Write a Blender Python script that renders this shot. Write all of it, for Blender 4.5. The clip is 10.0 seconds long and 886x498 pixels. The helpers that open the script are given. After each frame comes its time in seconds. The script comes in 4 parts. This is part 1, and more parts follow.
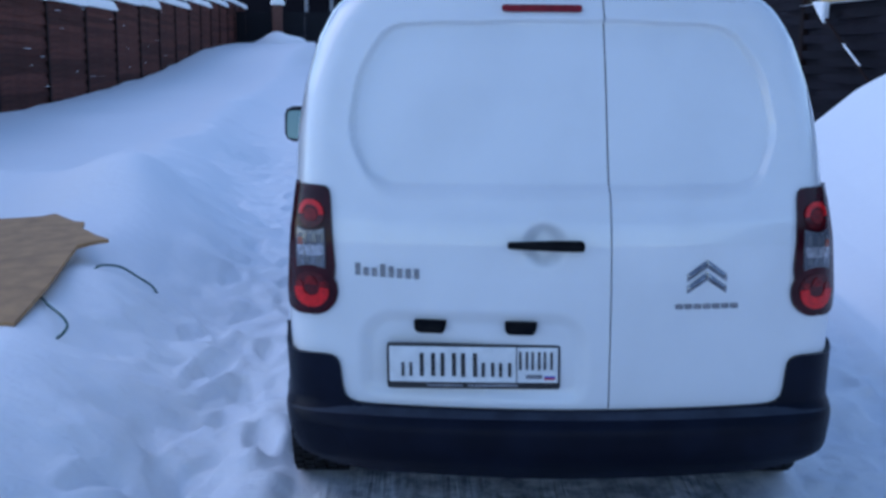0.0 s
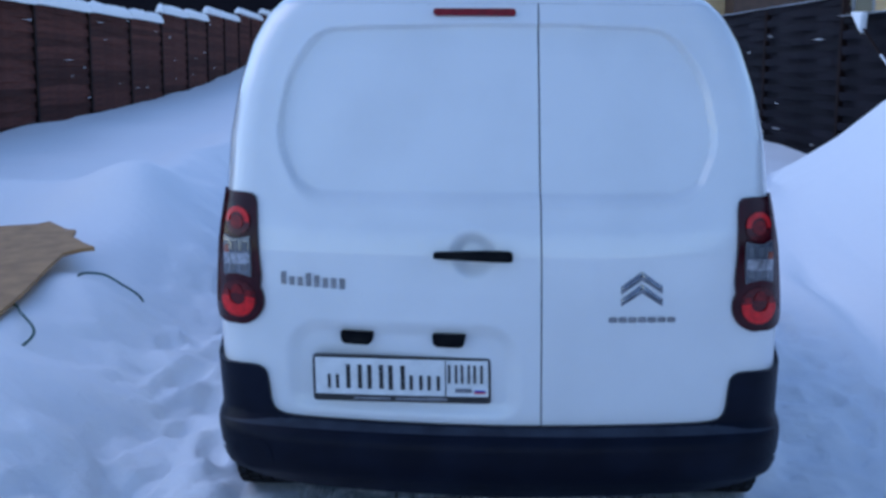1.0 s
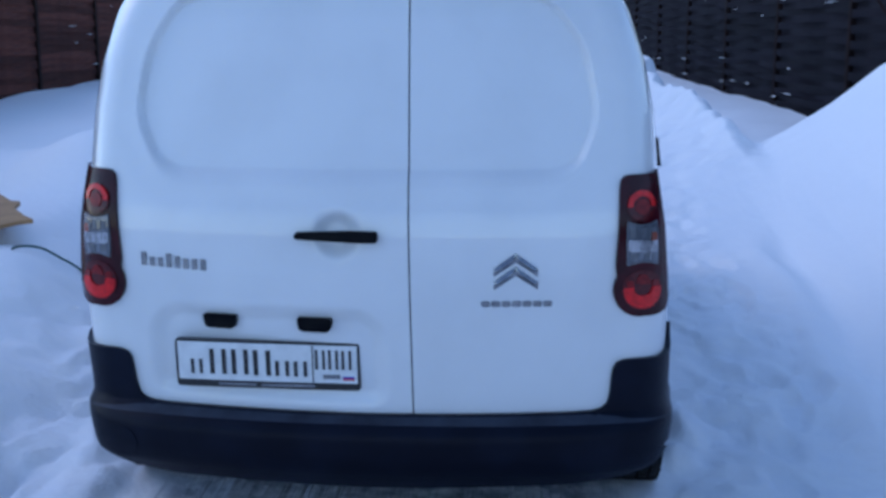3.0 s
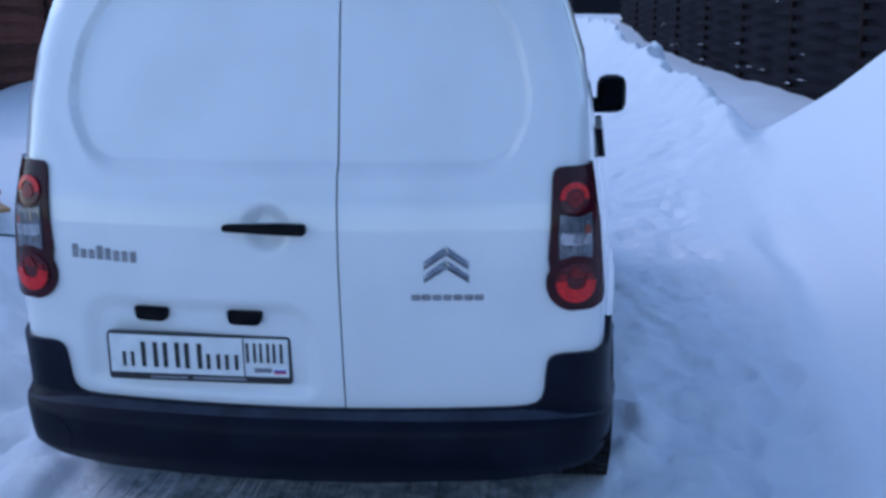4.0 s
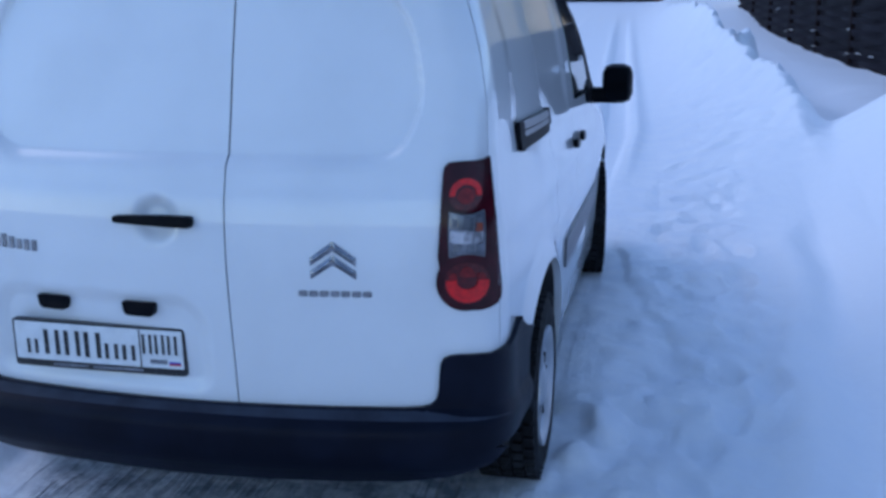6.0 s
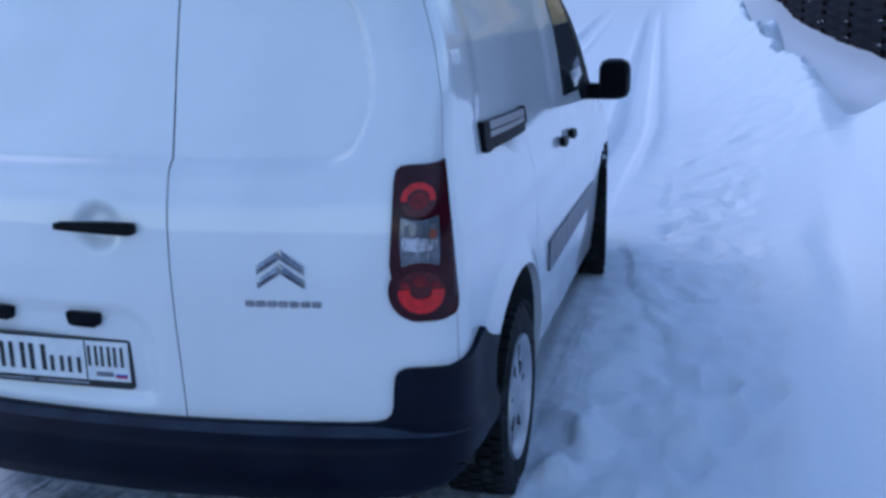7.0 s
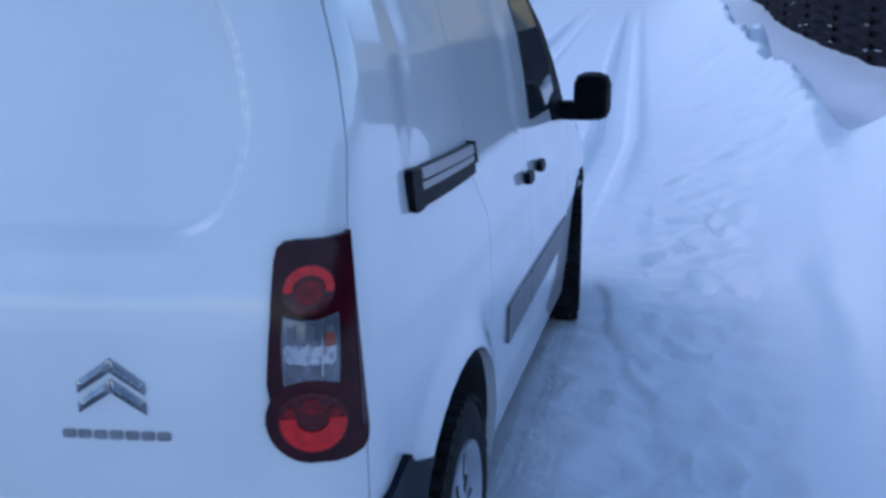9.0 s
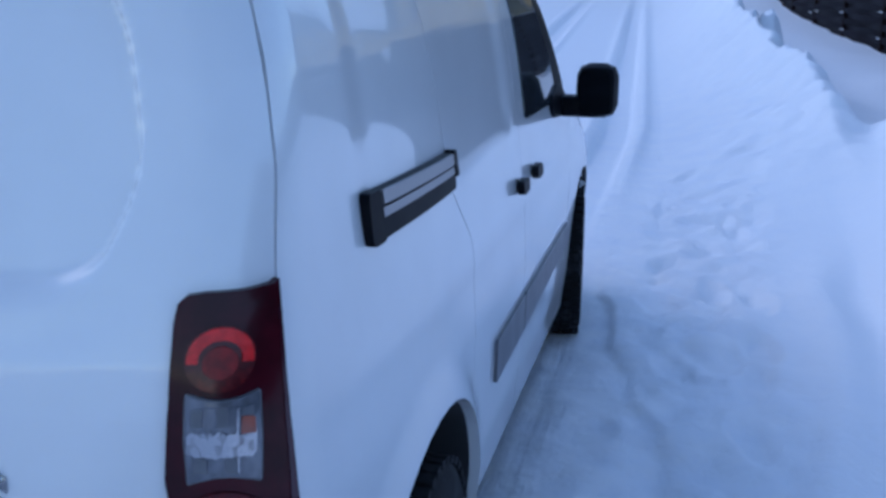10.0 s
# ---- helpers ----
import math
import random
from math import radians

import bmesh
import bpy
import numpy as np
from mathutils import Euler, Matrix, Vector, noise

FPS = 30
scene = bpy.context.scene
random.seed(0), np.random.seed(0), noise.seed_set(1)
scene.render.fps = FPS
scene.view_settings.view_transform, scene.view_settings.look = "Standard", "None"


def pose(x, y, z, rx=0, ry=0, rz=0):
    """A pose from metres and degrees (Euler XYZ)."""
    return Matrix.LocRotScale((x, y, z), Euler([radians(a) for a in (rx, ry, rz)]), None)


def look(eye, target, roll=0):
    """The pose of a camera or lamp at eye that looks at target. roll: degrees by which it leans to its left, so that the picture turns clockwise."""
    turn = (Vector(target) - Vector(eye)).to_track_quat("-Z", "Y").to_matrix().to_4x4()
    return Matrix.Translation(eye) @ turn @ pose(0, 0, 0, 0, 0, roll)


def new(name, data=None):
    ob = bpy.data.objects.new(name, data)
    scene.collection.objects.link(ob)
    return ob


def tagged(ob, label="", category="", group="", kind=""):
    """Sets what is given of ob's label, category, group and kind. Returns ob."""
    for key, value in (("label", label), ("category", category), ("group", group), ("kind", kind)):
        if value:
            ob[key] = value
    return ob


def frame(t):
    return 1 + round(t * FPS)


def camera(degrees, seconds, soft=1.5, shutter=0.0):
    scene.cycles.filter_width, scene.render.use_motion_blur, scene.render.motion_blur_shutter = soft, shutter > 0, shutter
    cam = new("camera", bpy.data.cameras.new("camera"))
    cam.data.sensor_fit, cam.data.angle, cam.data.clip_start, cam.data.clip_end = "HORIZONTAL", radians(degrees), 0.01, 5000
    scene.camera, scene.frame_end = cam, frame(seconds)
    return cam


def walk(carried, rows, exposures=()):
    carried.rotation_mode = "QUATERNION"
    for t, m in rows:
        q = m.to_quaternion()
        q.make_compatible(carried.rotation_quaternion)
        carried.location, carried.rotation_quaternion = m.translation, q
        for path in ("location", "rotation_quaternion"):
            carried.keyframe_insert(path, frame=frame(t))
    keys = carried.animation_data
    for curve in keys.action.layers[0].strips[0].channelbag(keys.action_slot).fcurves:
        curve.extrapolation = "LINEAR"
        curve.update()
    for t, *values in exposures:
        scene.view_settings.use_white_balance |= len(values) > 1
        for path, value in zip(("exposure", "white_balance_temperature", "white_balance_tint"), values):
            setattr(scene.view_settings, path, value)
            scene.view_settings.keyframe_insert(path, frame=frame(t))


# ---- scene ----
cam = camera(42.9, 10.0, soft=3.1, shutter=0.4)
PATH = [
    (0, (-0.429, -3.379, 1.539), (-0.403, -1.407, 1.203), 0.4),
    (0.5, (-0.22, -3.336, 1.518), (-0.252, -1.362, 1.198), 0.1),
    (1, (-0.04, -3.29, 1.519), (-0.116, -1.316, 1.204), 0.4),
    (1.5, (0.113, -3.207, 1.508), (-0.005, -1.236, 1.194), 0.2),
    (2, (0.232, -3.138, 1.515), (0.086, -1.171, 1.184), 0.1),
    (2.5, (0.372, -3.111, 1.515), (0.2, -1.149, 1.167), 0.0),
    (3, (0.428, -3.09, 1.535), (0.293, -1.13, 1.159), 0.2),
    (3.2, (0.462, -3.078, 1.55), (0.33, -1.12, 1.158), 0.12),
    (4.5, (0.849, -2.986, 1.544), (0.617, -1.042, 1.139), 0.16),
    (5, (0.989, -2.941, 1.562), (0.711, -1.005, 1.144), 0.4),
    (5.5, (1.15, -2.888, 1.56), (0.81, -0.963, 1.139), 0.3),
    (7, (1.487, -2.639, 1.558), (1.024, -0.742, 1.123), -0.56),
    (7.5, (1.415, -2.431, 1.558), (0.983, -0.529, 1.113), 0.18),
    (8, (1.36, -2.218, 1.573), (0.965, -0.311, 1.113), 0.97),
    (8.5, (1.378, -1.979, 1.562), (0.977, -0.072, 1.113), 0.55),
    (9, (1.404, -1.748, 1.567), (0.983, 0.157, 1.127), 0.28),
    (9.5, (1.38, -1.499, 1.558), (0.957, 0.406, 1.119), 0.36),
    (10, (1.356, -1.255, 1.558), (0.933, 0.643, 1.089), 0.87),
]
EXPOSURES = [(0.0, 0.57, 5740, 14), (3.0, 0.57, 5740, 14), (7.0, 0.66, 5740, 14), (8.5, 0.65, 5740, 14), (10.0, 0.6, 5740, 14)]
SKY, SUN, SUN_UP, SUN_ROUND, SUN_WIDE = 0.15, 0.3, 40, 290, 45
walk(cam, [(t, look(eye, target, roll)) for t, eye, target, roll in PATH], EXPOSURES)


# ---- light ----
world = bpy.data.worlds.new("winter_sky")
scene.world = world
world.use_nodes = True
wn = world.node_tree.nodes
sky = wn.new("ShaderNodeTexSky")
sky.sky_type = "NISHITA"
sky.sun_disc = False
sky.sun_elevation = radians(SUN_UP)
sky.sun_rotation = radians(SUN_ROUND)
sky.air_density, sky.dust_density, sky.ozone_density = 1.0, 0.15, 1.5
wn["Background"].inputs["Strength"].default_value = SKY
world.node_tree.links.new(sky.outputs[0], wn["Background"].inputs[0])
sun = new("sun", bpy.data.lights.new("sun", "SUN"))
sun.data.energy, sun.data.angle, sun.data.color = SUN, radians(SUN_WIDE), (1.0, 0.87, 0.79)
az, el = radians(SUN_ROUND), radians(SUN_UP)
sun.matrix_world = look((30 * math.sin(az) * math.cos(el), 30 * math.cos(az) * math.cos(el), 30 * math.sin(el)), (0, 0, 0))


# ---- materials ----
def material(name, color, rough=0.5, metal=0.0, coat=0.0, second=None, scale=4.0, bump=0.0, bump_scale=60.0, vary=0.0,
             transmission=0.0, spec=0.5, stretch=(1, 1, 1), detail=5.0, mix=(0.4, 0.65)):
    """A surface: base colour mixed with a second one by noise, fine relief, and a little change from piece to piece."""
    m = bpy.data.materials.new(name)
    m.use_nodes = True
    nt = m.node_tree
    b = nt.nodes["Principled BSDF"]
    b.inputs["Roughness"].default_value = rough
    b.inputs["Metallic"].default_value = metal
    b.inputs["Coat Weight"].default_value = coat
    b.inputs["Coat Roughness"].default_value = 0.04
    b.inputs["Transmission Weight"].default_value = transmission
    b.inputs["Specular IOR Level"].default_value = spec
    b.inputs["Base Color"].default_value = (*color, 1)
    co = nt.nodes.new("ShaderNodeTexCoord")
    mp = nt.nodes.new("ShaderNodeMapping")
    mp.inputs["Scale"].default_value = stretch
    nt.links.new(co.outputs["Object"], mp.inputs[0])
    if second:
        n = nt.nodes.new("ShaderNodeTexNoise")
        n.inputs["Scale"].default_value, n.inputs["Detail"].default_value = scale, detail
        nt.links.new(mp.outputs[0], n.inputs["Vector"])
        r = nt.nodes.new("ShaderNodeMapRange")
        r.inputs["From Min"].default_value, r.inputs["From Max"].default_value = mix
        nt.links.new(n.outputs["Fac"], r.inputs["Value"])
        x = nt.nodes.new("ShaderNodeMix")
        x.data_type = "RGBA"
        x.inputs["A"].default_value, x.inputs["B"].default_value = (*color, 1), (*second, 1)
        nt.links.new(r.outputs[0], x.inputs["Factor"])
        out = x.outputs["Result"]
        if vary:
            oi = nt.nodes.new("ShaderNodeObjectInfo")
            h = nt.nodes.new("ShaderNodeHueSaturation")
            v = nt.nodes.new("ShaderNodeMapRange")
            v.inputs["To Min"].default_value, v.inputs["To Max"].default_value = 1 - vary, 1 + vary
            nt.links.new(oi.outputs["Random"], v.inputs["Value"])
            nt.links.new(v.outputs[0], h.inputs["Value"])
            nt.links.new(out, h.inputs["Color"])
            out = h.outputs[0]
        nt.links.new(out, b.inputs["Base Color"])
    if bump:
        n2 = nt.nodes.new("ShaderNodeTexNoise")
        n2.inputs["Scale"].default_value, n2.inputs["Detail"].default_value = bump_scale, 6.0
        nt.links.new(mp.outputs[0], n2.inputs["Vector"])
        bp = nt.nodes.new("ShaderNodeBump")
        bp.inputs["Strength"].default_value, bp.inputs["Distance"].default_value = 1.0, bump
        nt.links.new(n2.outputs["Fac"], bp.inputs["Height"])
        nt.links.new(bp.outputs[0], b.inputs["Normal"])
    return m


PAINT = material("white_car_paint", (0.74, 0.75, 0.76), 0.28, coat=1.0, second=(0.69, 0.7, 0.71), scale=3.2, spec=0.5)
SHELL = material("dark_inner_metal", (0.015, 0.015, 0.017), 0.7, second=(0.03, 0.03, 0.03))
PLASTIC = material("black_textured_plastic", (0.002, 0.0032, 0.01), 0.42, spec=0.13, second=(0.006, 0.009, 0.022), scale=5, bump=0.0006, bump_scale=400, mix=(0.45, 0.8))
DUST_SHEEN = material("dust_and_sheen_plastic", (0.03, 0.037, 0.056), 0.6, spec=0.25, second=(0.017, 0.021, 0.034), scale=11, bump=0.0006, bump_scale=300)
TRIM = material("smooth_black_plastic", (0.003, 0.0035, 0.006), 0.45, spec=0.06, second=(0.009, 0.009, 0.01), scale=20)
STRIP = material("grey_plastic_strip", (0.09, 0.095, 0.11), 0.4, second=(0.13, 0.135, 0.15), scale=12)
HOUSING = material("dark_red_lens", (0.026, 0.002, 0.005), 0.2, spec=0.2, coat=0.1, second=(0.048, 0.003, 0.008), scale=14)
RED = material("bright_red_lens", (0.7, 0.012, 0.014), 0.2, spec=0.3, coat=0.15, second=(0.5, 0.01, 0.012), scale=60)
BRAKE = material("brake_lamp_lens", (0.22, 0.012, 0.018), 0.25, spec=0.3, second=(0.16, 0.01, 0.014), scale=40)
DEEP = material("deep_red_lens", (0.055, 0.003, 0.006), 0.2, spec=0.3, coat=0.15, second=(0.1, 0.005, 0.007), scale=80)
CLEAR = material("clear_reversing_lens", (0.1, 0.105, 0.125), 0.15, metal=0.3, coat=0.4, second=(0.18, 0.19, 0.22), scale=30, stretch=(1.6, 1, 0.6))
MIDRED = material("dull_red_lens", (0.22, 0.008, 0.01), 0.25, spec=0.3, second=(0.12, 0.005, 0.007), scale=60)
PURPLE = material("plum_lens", (0.05, 0.014, 0.026), 0.2, spec=0.4, coat=0.3, second=(0.04, 0.01, 0.02), scale=20)
BRIGHT = material("bright_reflector", (0.45, 0.46, 0.49), 0.15, metal=0.9, second=(0.4, 0.41, 0.44), scale=60)
AMBER = material("amber_reflector", (0.22, 0.08, 0.06), 0.2, coat=0.3, second=(0.3, 0.07, 0.04), scale=50)
CHROME = material("chrome", (0.3, 0.31, 0.33), 0.18, metal=1.0, second=(0.2, 0.2, 0.22), scale=30)
GREY = material("grey_badge_metal", (0.22, 0.225, 0.235), 0.25, metal=0.8, second=(0.3, 0.3, 0.31), scale=40)
WHITE = material("white_plate_enamel", (0.75, 0.76, 0.76), 0.35, second=(0.66, 0.67, 0.67), scale=25)
INK = material("black_enamel", (0.012, 0.012, 0.014), 0.4, second=(0.02, 0.02, 0.02), scale=30)
BLUE = material("blue_enamel", (0.02, 0.06, 0.4), 0.4)
FLAGRED = material("red_enamel", (0.5, 0.02, 0.03), 0.4)
GLASS = material("tinted_window_glass", (0.03, 0.035, 0.04), 0.03, coat=0.0, spec=0.7)
MIRROR = material("mirror_glass", (0.13, 0.19, 0.22), 0.03, metal=1.0)
RUBBER = material("tyre_rubber", (0.009, 0.009, 0.01), 0.8, spec=0.2, second=(0.028, 0.03, 0.034), scale=18, bump=0.001, bump_scale=200, mix=(0.5, 0.75))
ALLOY = material("silver_wheel_paint", (0.5, 0.51, 0.53), 0.3, metal=0.55, second=(0.38, 0.39, 0.41), scale=9)
RAILM = material("brushed_rail_metal", (0.3, 0.3, 0.31), 0.35, metal=0.8, second=(0.3, 0.3, 0.31), scale=30, stretch=(1, 0.1, 1))
BROWN = material("red_brown_stained_board", (0.095, 0.031, 0.022), 0.8, spec=0.12, second=(0.055, 0.02, 0.016), scale=3, stretch=(1, 1, 9), bump=0.003, bump_scale=30, vary=0.35)
DARK = material("dark_brown_stained_board", (0.011, 0.0085, 0.013), 0.75, spec=0.12, second=(0.006, 0.005, 0.009), scale=3, stretch=(1, 1, 9), bump=0.003, bump_scale=30, vary=0.3)
POSTM = material("dark_fence_post", (0.015, 0.0085, 0.008), 0.8, spec=0.1, second=(0.022, 0.011, 0.009), scale=6)
PLY = material("weathered_particle_board", (0.45, 0.26, 0.115), 0.8, second=(0.31, 0.175, 0.08), scale=9, bump=0.002, bump_scale=120, mix=(0.35, 0.7))
CABLE = material("dark_green_cable", (0.02, 0.085, 0.07), 0.5)
SIDING = material("beige_timber_siding", (0.66, 0.46, 0.24), 0.75, second=(0.55, 0.37, 0.18), scale=5, stretch=(1, 1, 8), vary=0.15)
BEAM = material("brown_timber_beam", (0.09, 0.05, 0.035), 0.7, second=(0.06, 0.035, 0.025), scale=6)
ROOFM = material("dark_roof_tile", (0.06, 0.05, 0.05), 0.7, second=(0.04, 0.035, 0.035), scale=6)
GATE = material("dark_blue_grey_sheet", (0.008, 0.009, 0.013), 0.7, spec=0.15, second=(0.013, 0.013, 0.016), scale=3, stretch=(8, 1, 1))
BRICKM = material("red_brown_brick", (0.2, 0.085, 0.06), 0.8, second=(0.13, 0.06, 0.045), scale=7, bump=0.003, vary=0.25)
PALE = material("pale_painted_column", (0.24, 0.25, 0.27), 0.6, second=(0.2, 0.2, 0.22), scale=5)


def snow_material():
    m = bpy.data.materials.new("snow")
    m.use_nodes = True
    nt = m.node_tree
    b = nt.nodes["Principled BSDF"]
    b.inputs["Roughness"].default_value = 0.75
    b.inputs["Specular IOR Level"].default_value = 0.25
    co = nt.nodes.new("ShaderNodeTexCoord")
    at = nt.nodes.new("ShaderNodeAttribute")
    at.attribute_name = "packed"
    n = nt.nodes.new("ShaderNodeTexNoise")
    n.inputs["Scale"].default_value, n.inputs["Detail"].default_value, n.inputs["Roughness"].default_value = 9.0, 9.0, 0.7
    nt.links.new(co.outputs["Object"], n.inputs["Vector"])
    r = nt.nodes.new("ShaderNodeMapRange")
    r.inputs["From Min"].default_value, r.inputs["From Max"].default_value = 0.41, 0.6
    nt.links.new(n.outputs["Fac"], r.inputs["Value"])
    mul = nt.nodes.new("ShaderNodeMath")
    mul.operation = "MULTIPLY"
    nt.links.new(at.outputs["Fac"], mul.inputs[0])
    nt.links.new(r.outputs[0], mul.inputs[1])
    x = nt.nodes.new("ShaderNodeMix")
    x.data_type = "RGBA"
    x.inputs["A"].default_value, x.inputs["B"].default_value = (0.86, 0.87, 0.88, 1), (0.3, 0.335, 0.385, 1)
    # loose snow is whiter than what has been pressed or thawed
    n5 = nt.nodes.new("ShaderNodeTexNoise")
    n5.inputs["Scale"].default_value, n5.inputs["Detail"].default_value, n5.inputs["Roughness"].default_value = 4.5, 9.0, 0.62
    nt.links.new(co.outputs["Object"], n5.inputs["Vector"])
    r5 = nt.nodes.new("ShaderNodeMapRange")
    r5.inputs["From Min"].default_value, r5.inputs["From Max"].default_value = 0.4, 0.66
    nt.links.new(n5.outputs["Fac"], r5.inputs["Value"])
    trod = nt.nodes.new("ShaderNodeAttribute")
    trod.attribute_name = "clumps"
    m5 = nt.nodes.new("ShaderNodeMath")
    m5.operation = "MULTIPLY"
    nt.links.new(r5.outputs[0], m5.inputs[0])
    nt.links.new(trod.outputs["Fac"], m5.inputs[1])
    x5 = nt.nodes.new("ShaderNodeMix")
    x5.data_type = "RGBA"
    x5.inputs["A"].default_value, x5.inputs["B"].default_value = (0.88, 0.89, 0.9, 1), (0.83, 0.855, 0.895, 1)
    nt.links.new(m5.outputs[0], x5.inputs["Factor"])
    nt.links.new(x5.outputs["Result"], x.inputs["A"])
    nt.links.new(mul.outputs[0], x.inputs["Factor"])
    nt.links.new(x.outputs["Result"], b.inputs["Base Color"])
    n2 = nt.nodes.new("ShaderNodeTexNoise")
    n2.inputs["Scale"].default_value, n2.inputs["Detail"].default_value = 17.0, 8.0
    nt.links.new(co.outputs["Object"], n2.inputs["Vector"])
    bp = nt.nodes.new("ShaderNodeBump")
    bp.inputs["Strength"].default_value, bp.inputs["Distance"].default_value = 0.8, 0.008
    nt.links.new(n2.outputs["Fac"], bp.inputs["Height"])
    lumps = nt.nodes.new("ShaderNodeAttribute")
    lumps.attribute_name = "clumps"
    n3 = nt.nodes.new("ShaderNodeTexNoise")
    n3.inputs["Scale"].default_value, n3.inputs["Detail"].default_value, n3.inputs["Roughness"].default_value = 13.0, 9.0, 0.7
    nt.links.new(co.outputs["Object"], n3.inputs["Vector"])
    m3 = nt.nodes.new("ShaderNodeMath")
    m3.operation = "MULTIPLY"
    nt.links.new(lumps.outputs["Fac"], m3.inputs[0])
    nt.links.new(n3.outputs["Fac"], m3.inputs[1])
    bp3 = nt.nodes.new("ShaderNodeBump")
    bp3.inputs["Strength"].default_value, bp3.inputs["Distance"].default_value = 1.0, 0.016
    nt.links.new(m3.outputs[0], bp3.inputs["Height"])
    nt.links.new(bp.outputs[0], bp3.inputs["Normal"])
    # fine grooves left by tyres in the packed snow
    mp = nt.nodes.new("ShaderNodeMapping")
    mp.inputs["Scale"].default_value = (34, 1.6, 4)
    nt.links.new(co.outputs["Object"], mp.inputs[0])
    n4 = nt.nodes.new("ShaderNodeTexNoise")
    n4.inputs["Scale"].default_value, n4.inputs["Detail"].default_value = 1.0, 4.0
    nt.links.new(mp.outputs[0], n4.inputs["Vector"])
    m4 = nt.nodes.new("ShaderNodeMath")
    m4.operation = "MULTIPLY"
    nt.links.new(at.outputs["Fac"], m4.inputs[0])
    nt.links.new(n4.outputs["Fac"], m4.inputs[1])
    bp4 = nt.nodes.new("ShaderNodeBump")
    bp4.inputs["Strength"].default_value, bp4.inputs["Distance"].default_value = 1.0, 0.06
    nt.links.new(m4.outputs[0], bp4.inputs["Height"])
    nt.links.new(bp3.outputs[0], bp4.inputs["Normal"])
    nt.links.new(bp4.outputs[0], b.inputs["Normal"])
    return m


SNOW = snow_material()


# ---- mesh helpers ----
def finish(name, bm, mat, parent=None, label="", smooth=True, angle=35):
    me = bpy.data.meshes.new(name)
    bm.normal_update()
    bm.to_mesh(me)
    bm.free()
    me.materials.append(mat)
    if smooth:
        me.polygons.foreach_set("use_smooth", [True] * len(me.polygons))
        me.set_sharp_from_angle(angle=radians(angle))
    ob = new(name, me)
    ob.parent = parent
    if label:
        tagged(ob, label)
    return ob


def part(name, bm, mat, parent, label=""):
    """One mesh under a thing or under a part."""
    return finish(name, bm, mat, parent, label)


def empty(name, m, label, category, group="", kind=""):
    ob = new(name)
    ob.empty_display_size = 0.1
    ob.matrix_world = m
    return tagged(ob, label, category, group, kind)


def box(bm, x0, x1, y0, y1, z0, z1, bevel=0.0, turn=None):
    vs = bmesh.ops.create_cube(bm, size=1)["verts"]
    for v in vs:
        v.co = Vector(((x0 + x1) / 2 + v.co.x * (x1 - x0), (y0 + y1) / 2 + v.co.y * (y1 - y0), (z0 + z1) / 2 + v.co.z * (z1 - z0)))
    if bevel:
        es = list({e for v in vs for e in v.link_edges})
        vs = [v for v in bmesh.ops.bevel(bm, geom=es, offset=bevel, segments=2, profile=0.5, affect="EDGES")["verts"]]
    if turn:
        bmesh.ops.transform(bm, matrix=turn, verts=list({v for v in vs if v.is_valid}))
    return bm


def block(x0, x1, y0, y1, z0, z1, bevel=0.0):
    return box(bmesh.new(), x0, x1, y0, y1, z0, z1, bevel)


def lathe(profile, steps=48, axis="x"):
    """Profile points (along the axis, radius) turned round the axis."""
    bm = bmesh.new()
    rings = []
    for k in range(steps):
        c, s = math.cos(math.tau * k / steps), math.sin(math.tau * k / steps)
        rings.append([bm.verts.new((a, r * c, r * s) if axis == "x" else (r * c, a, r * s) if axis == "y" else (r * c, r * s, a)) for a, r in profile])
    for k in range(steps):
        p, q = rings[k], rings[(k + 1) % steps]
        for i in range(len(profile) - 1):
            bm.faces.new((p[i], p[i + 1], q[i + 1], q[i]))
    bmesh.ops.remove_doubles(bm, verts=bm.verts, dist=1e-5)
    bmesh.ops.recalc_face_normals(bm, faces=bm.faces)
    return bm


def tube(points, radius, sides=8):
    bm = bmesh.new()
    rings = []
    for i, p in enumerate(points):
        p = Vector(p)
        d = (Vector(points[min(i + 1, len(points) - 1)]) - Vector(points[max(i - 1, 0)])).normalized()
        u = d.orthogonal().normalized() if abs(d.z) > 0.95 else d.cross(Vector((0, 0, 1))).normalized()
        w = d.cross(u)
        rings.append([bm.verts.new(p + radius * (math.cos(a) * u + math.sin(a) * w)) for a in [math.tau * k / sides for k in range(sides)]])
    for p, q in zip(rings, rings[1:]):
        for k in range(sides):
            bm.faces.new((p[k], p[(k + 1) % sides], q[(k + 1) % sides], q[k]))
    bm.faces.new(rings[0]), bm.faces.new(rings[-1][::-1])
    bmesh.ops.recalc_face_normals(bm, faces=bm.faces)
    return bm


def smooth(a, b, x):
    t = np.clip((np.asarray(x, float) - a) / (b - a), 0, 1)
    return t * t * (3 - 2 * t)


def inside(poly, u, v):
    n, hit = len(poly), False
    for i in range(n):
        (x0, y0), (x1, y1) = poly[i], poly[(i + 1) % n]
        if (y0 > v) != (y1 > v) and u < (x1 - x0) * (v - y0) / (y1 - y0) + x0:
            hit = not hit
    return hit


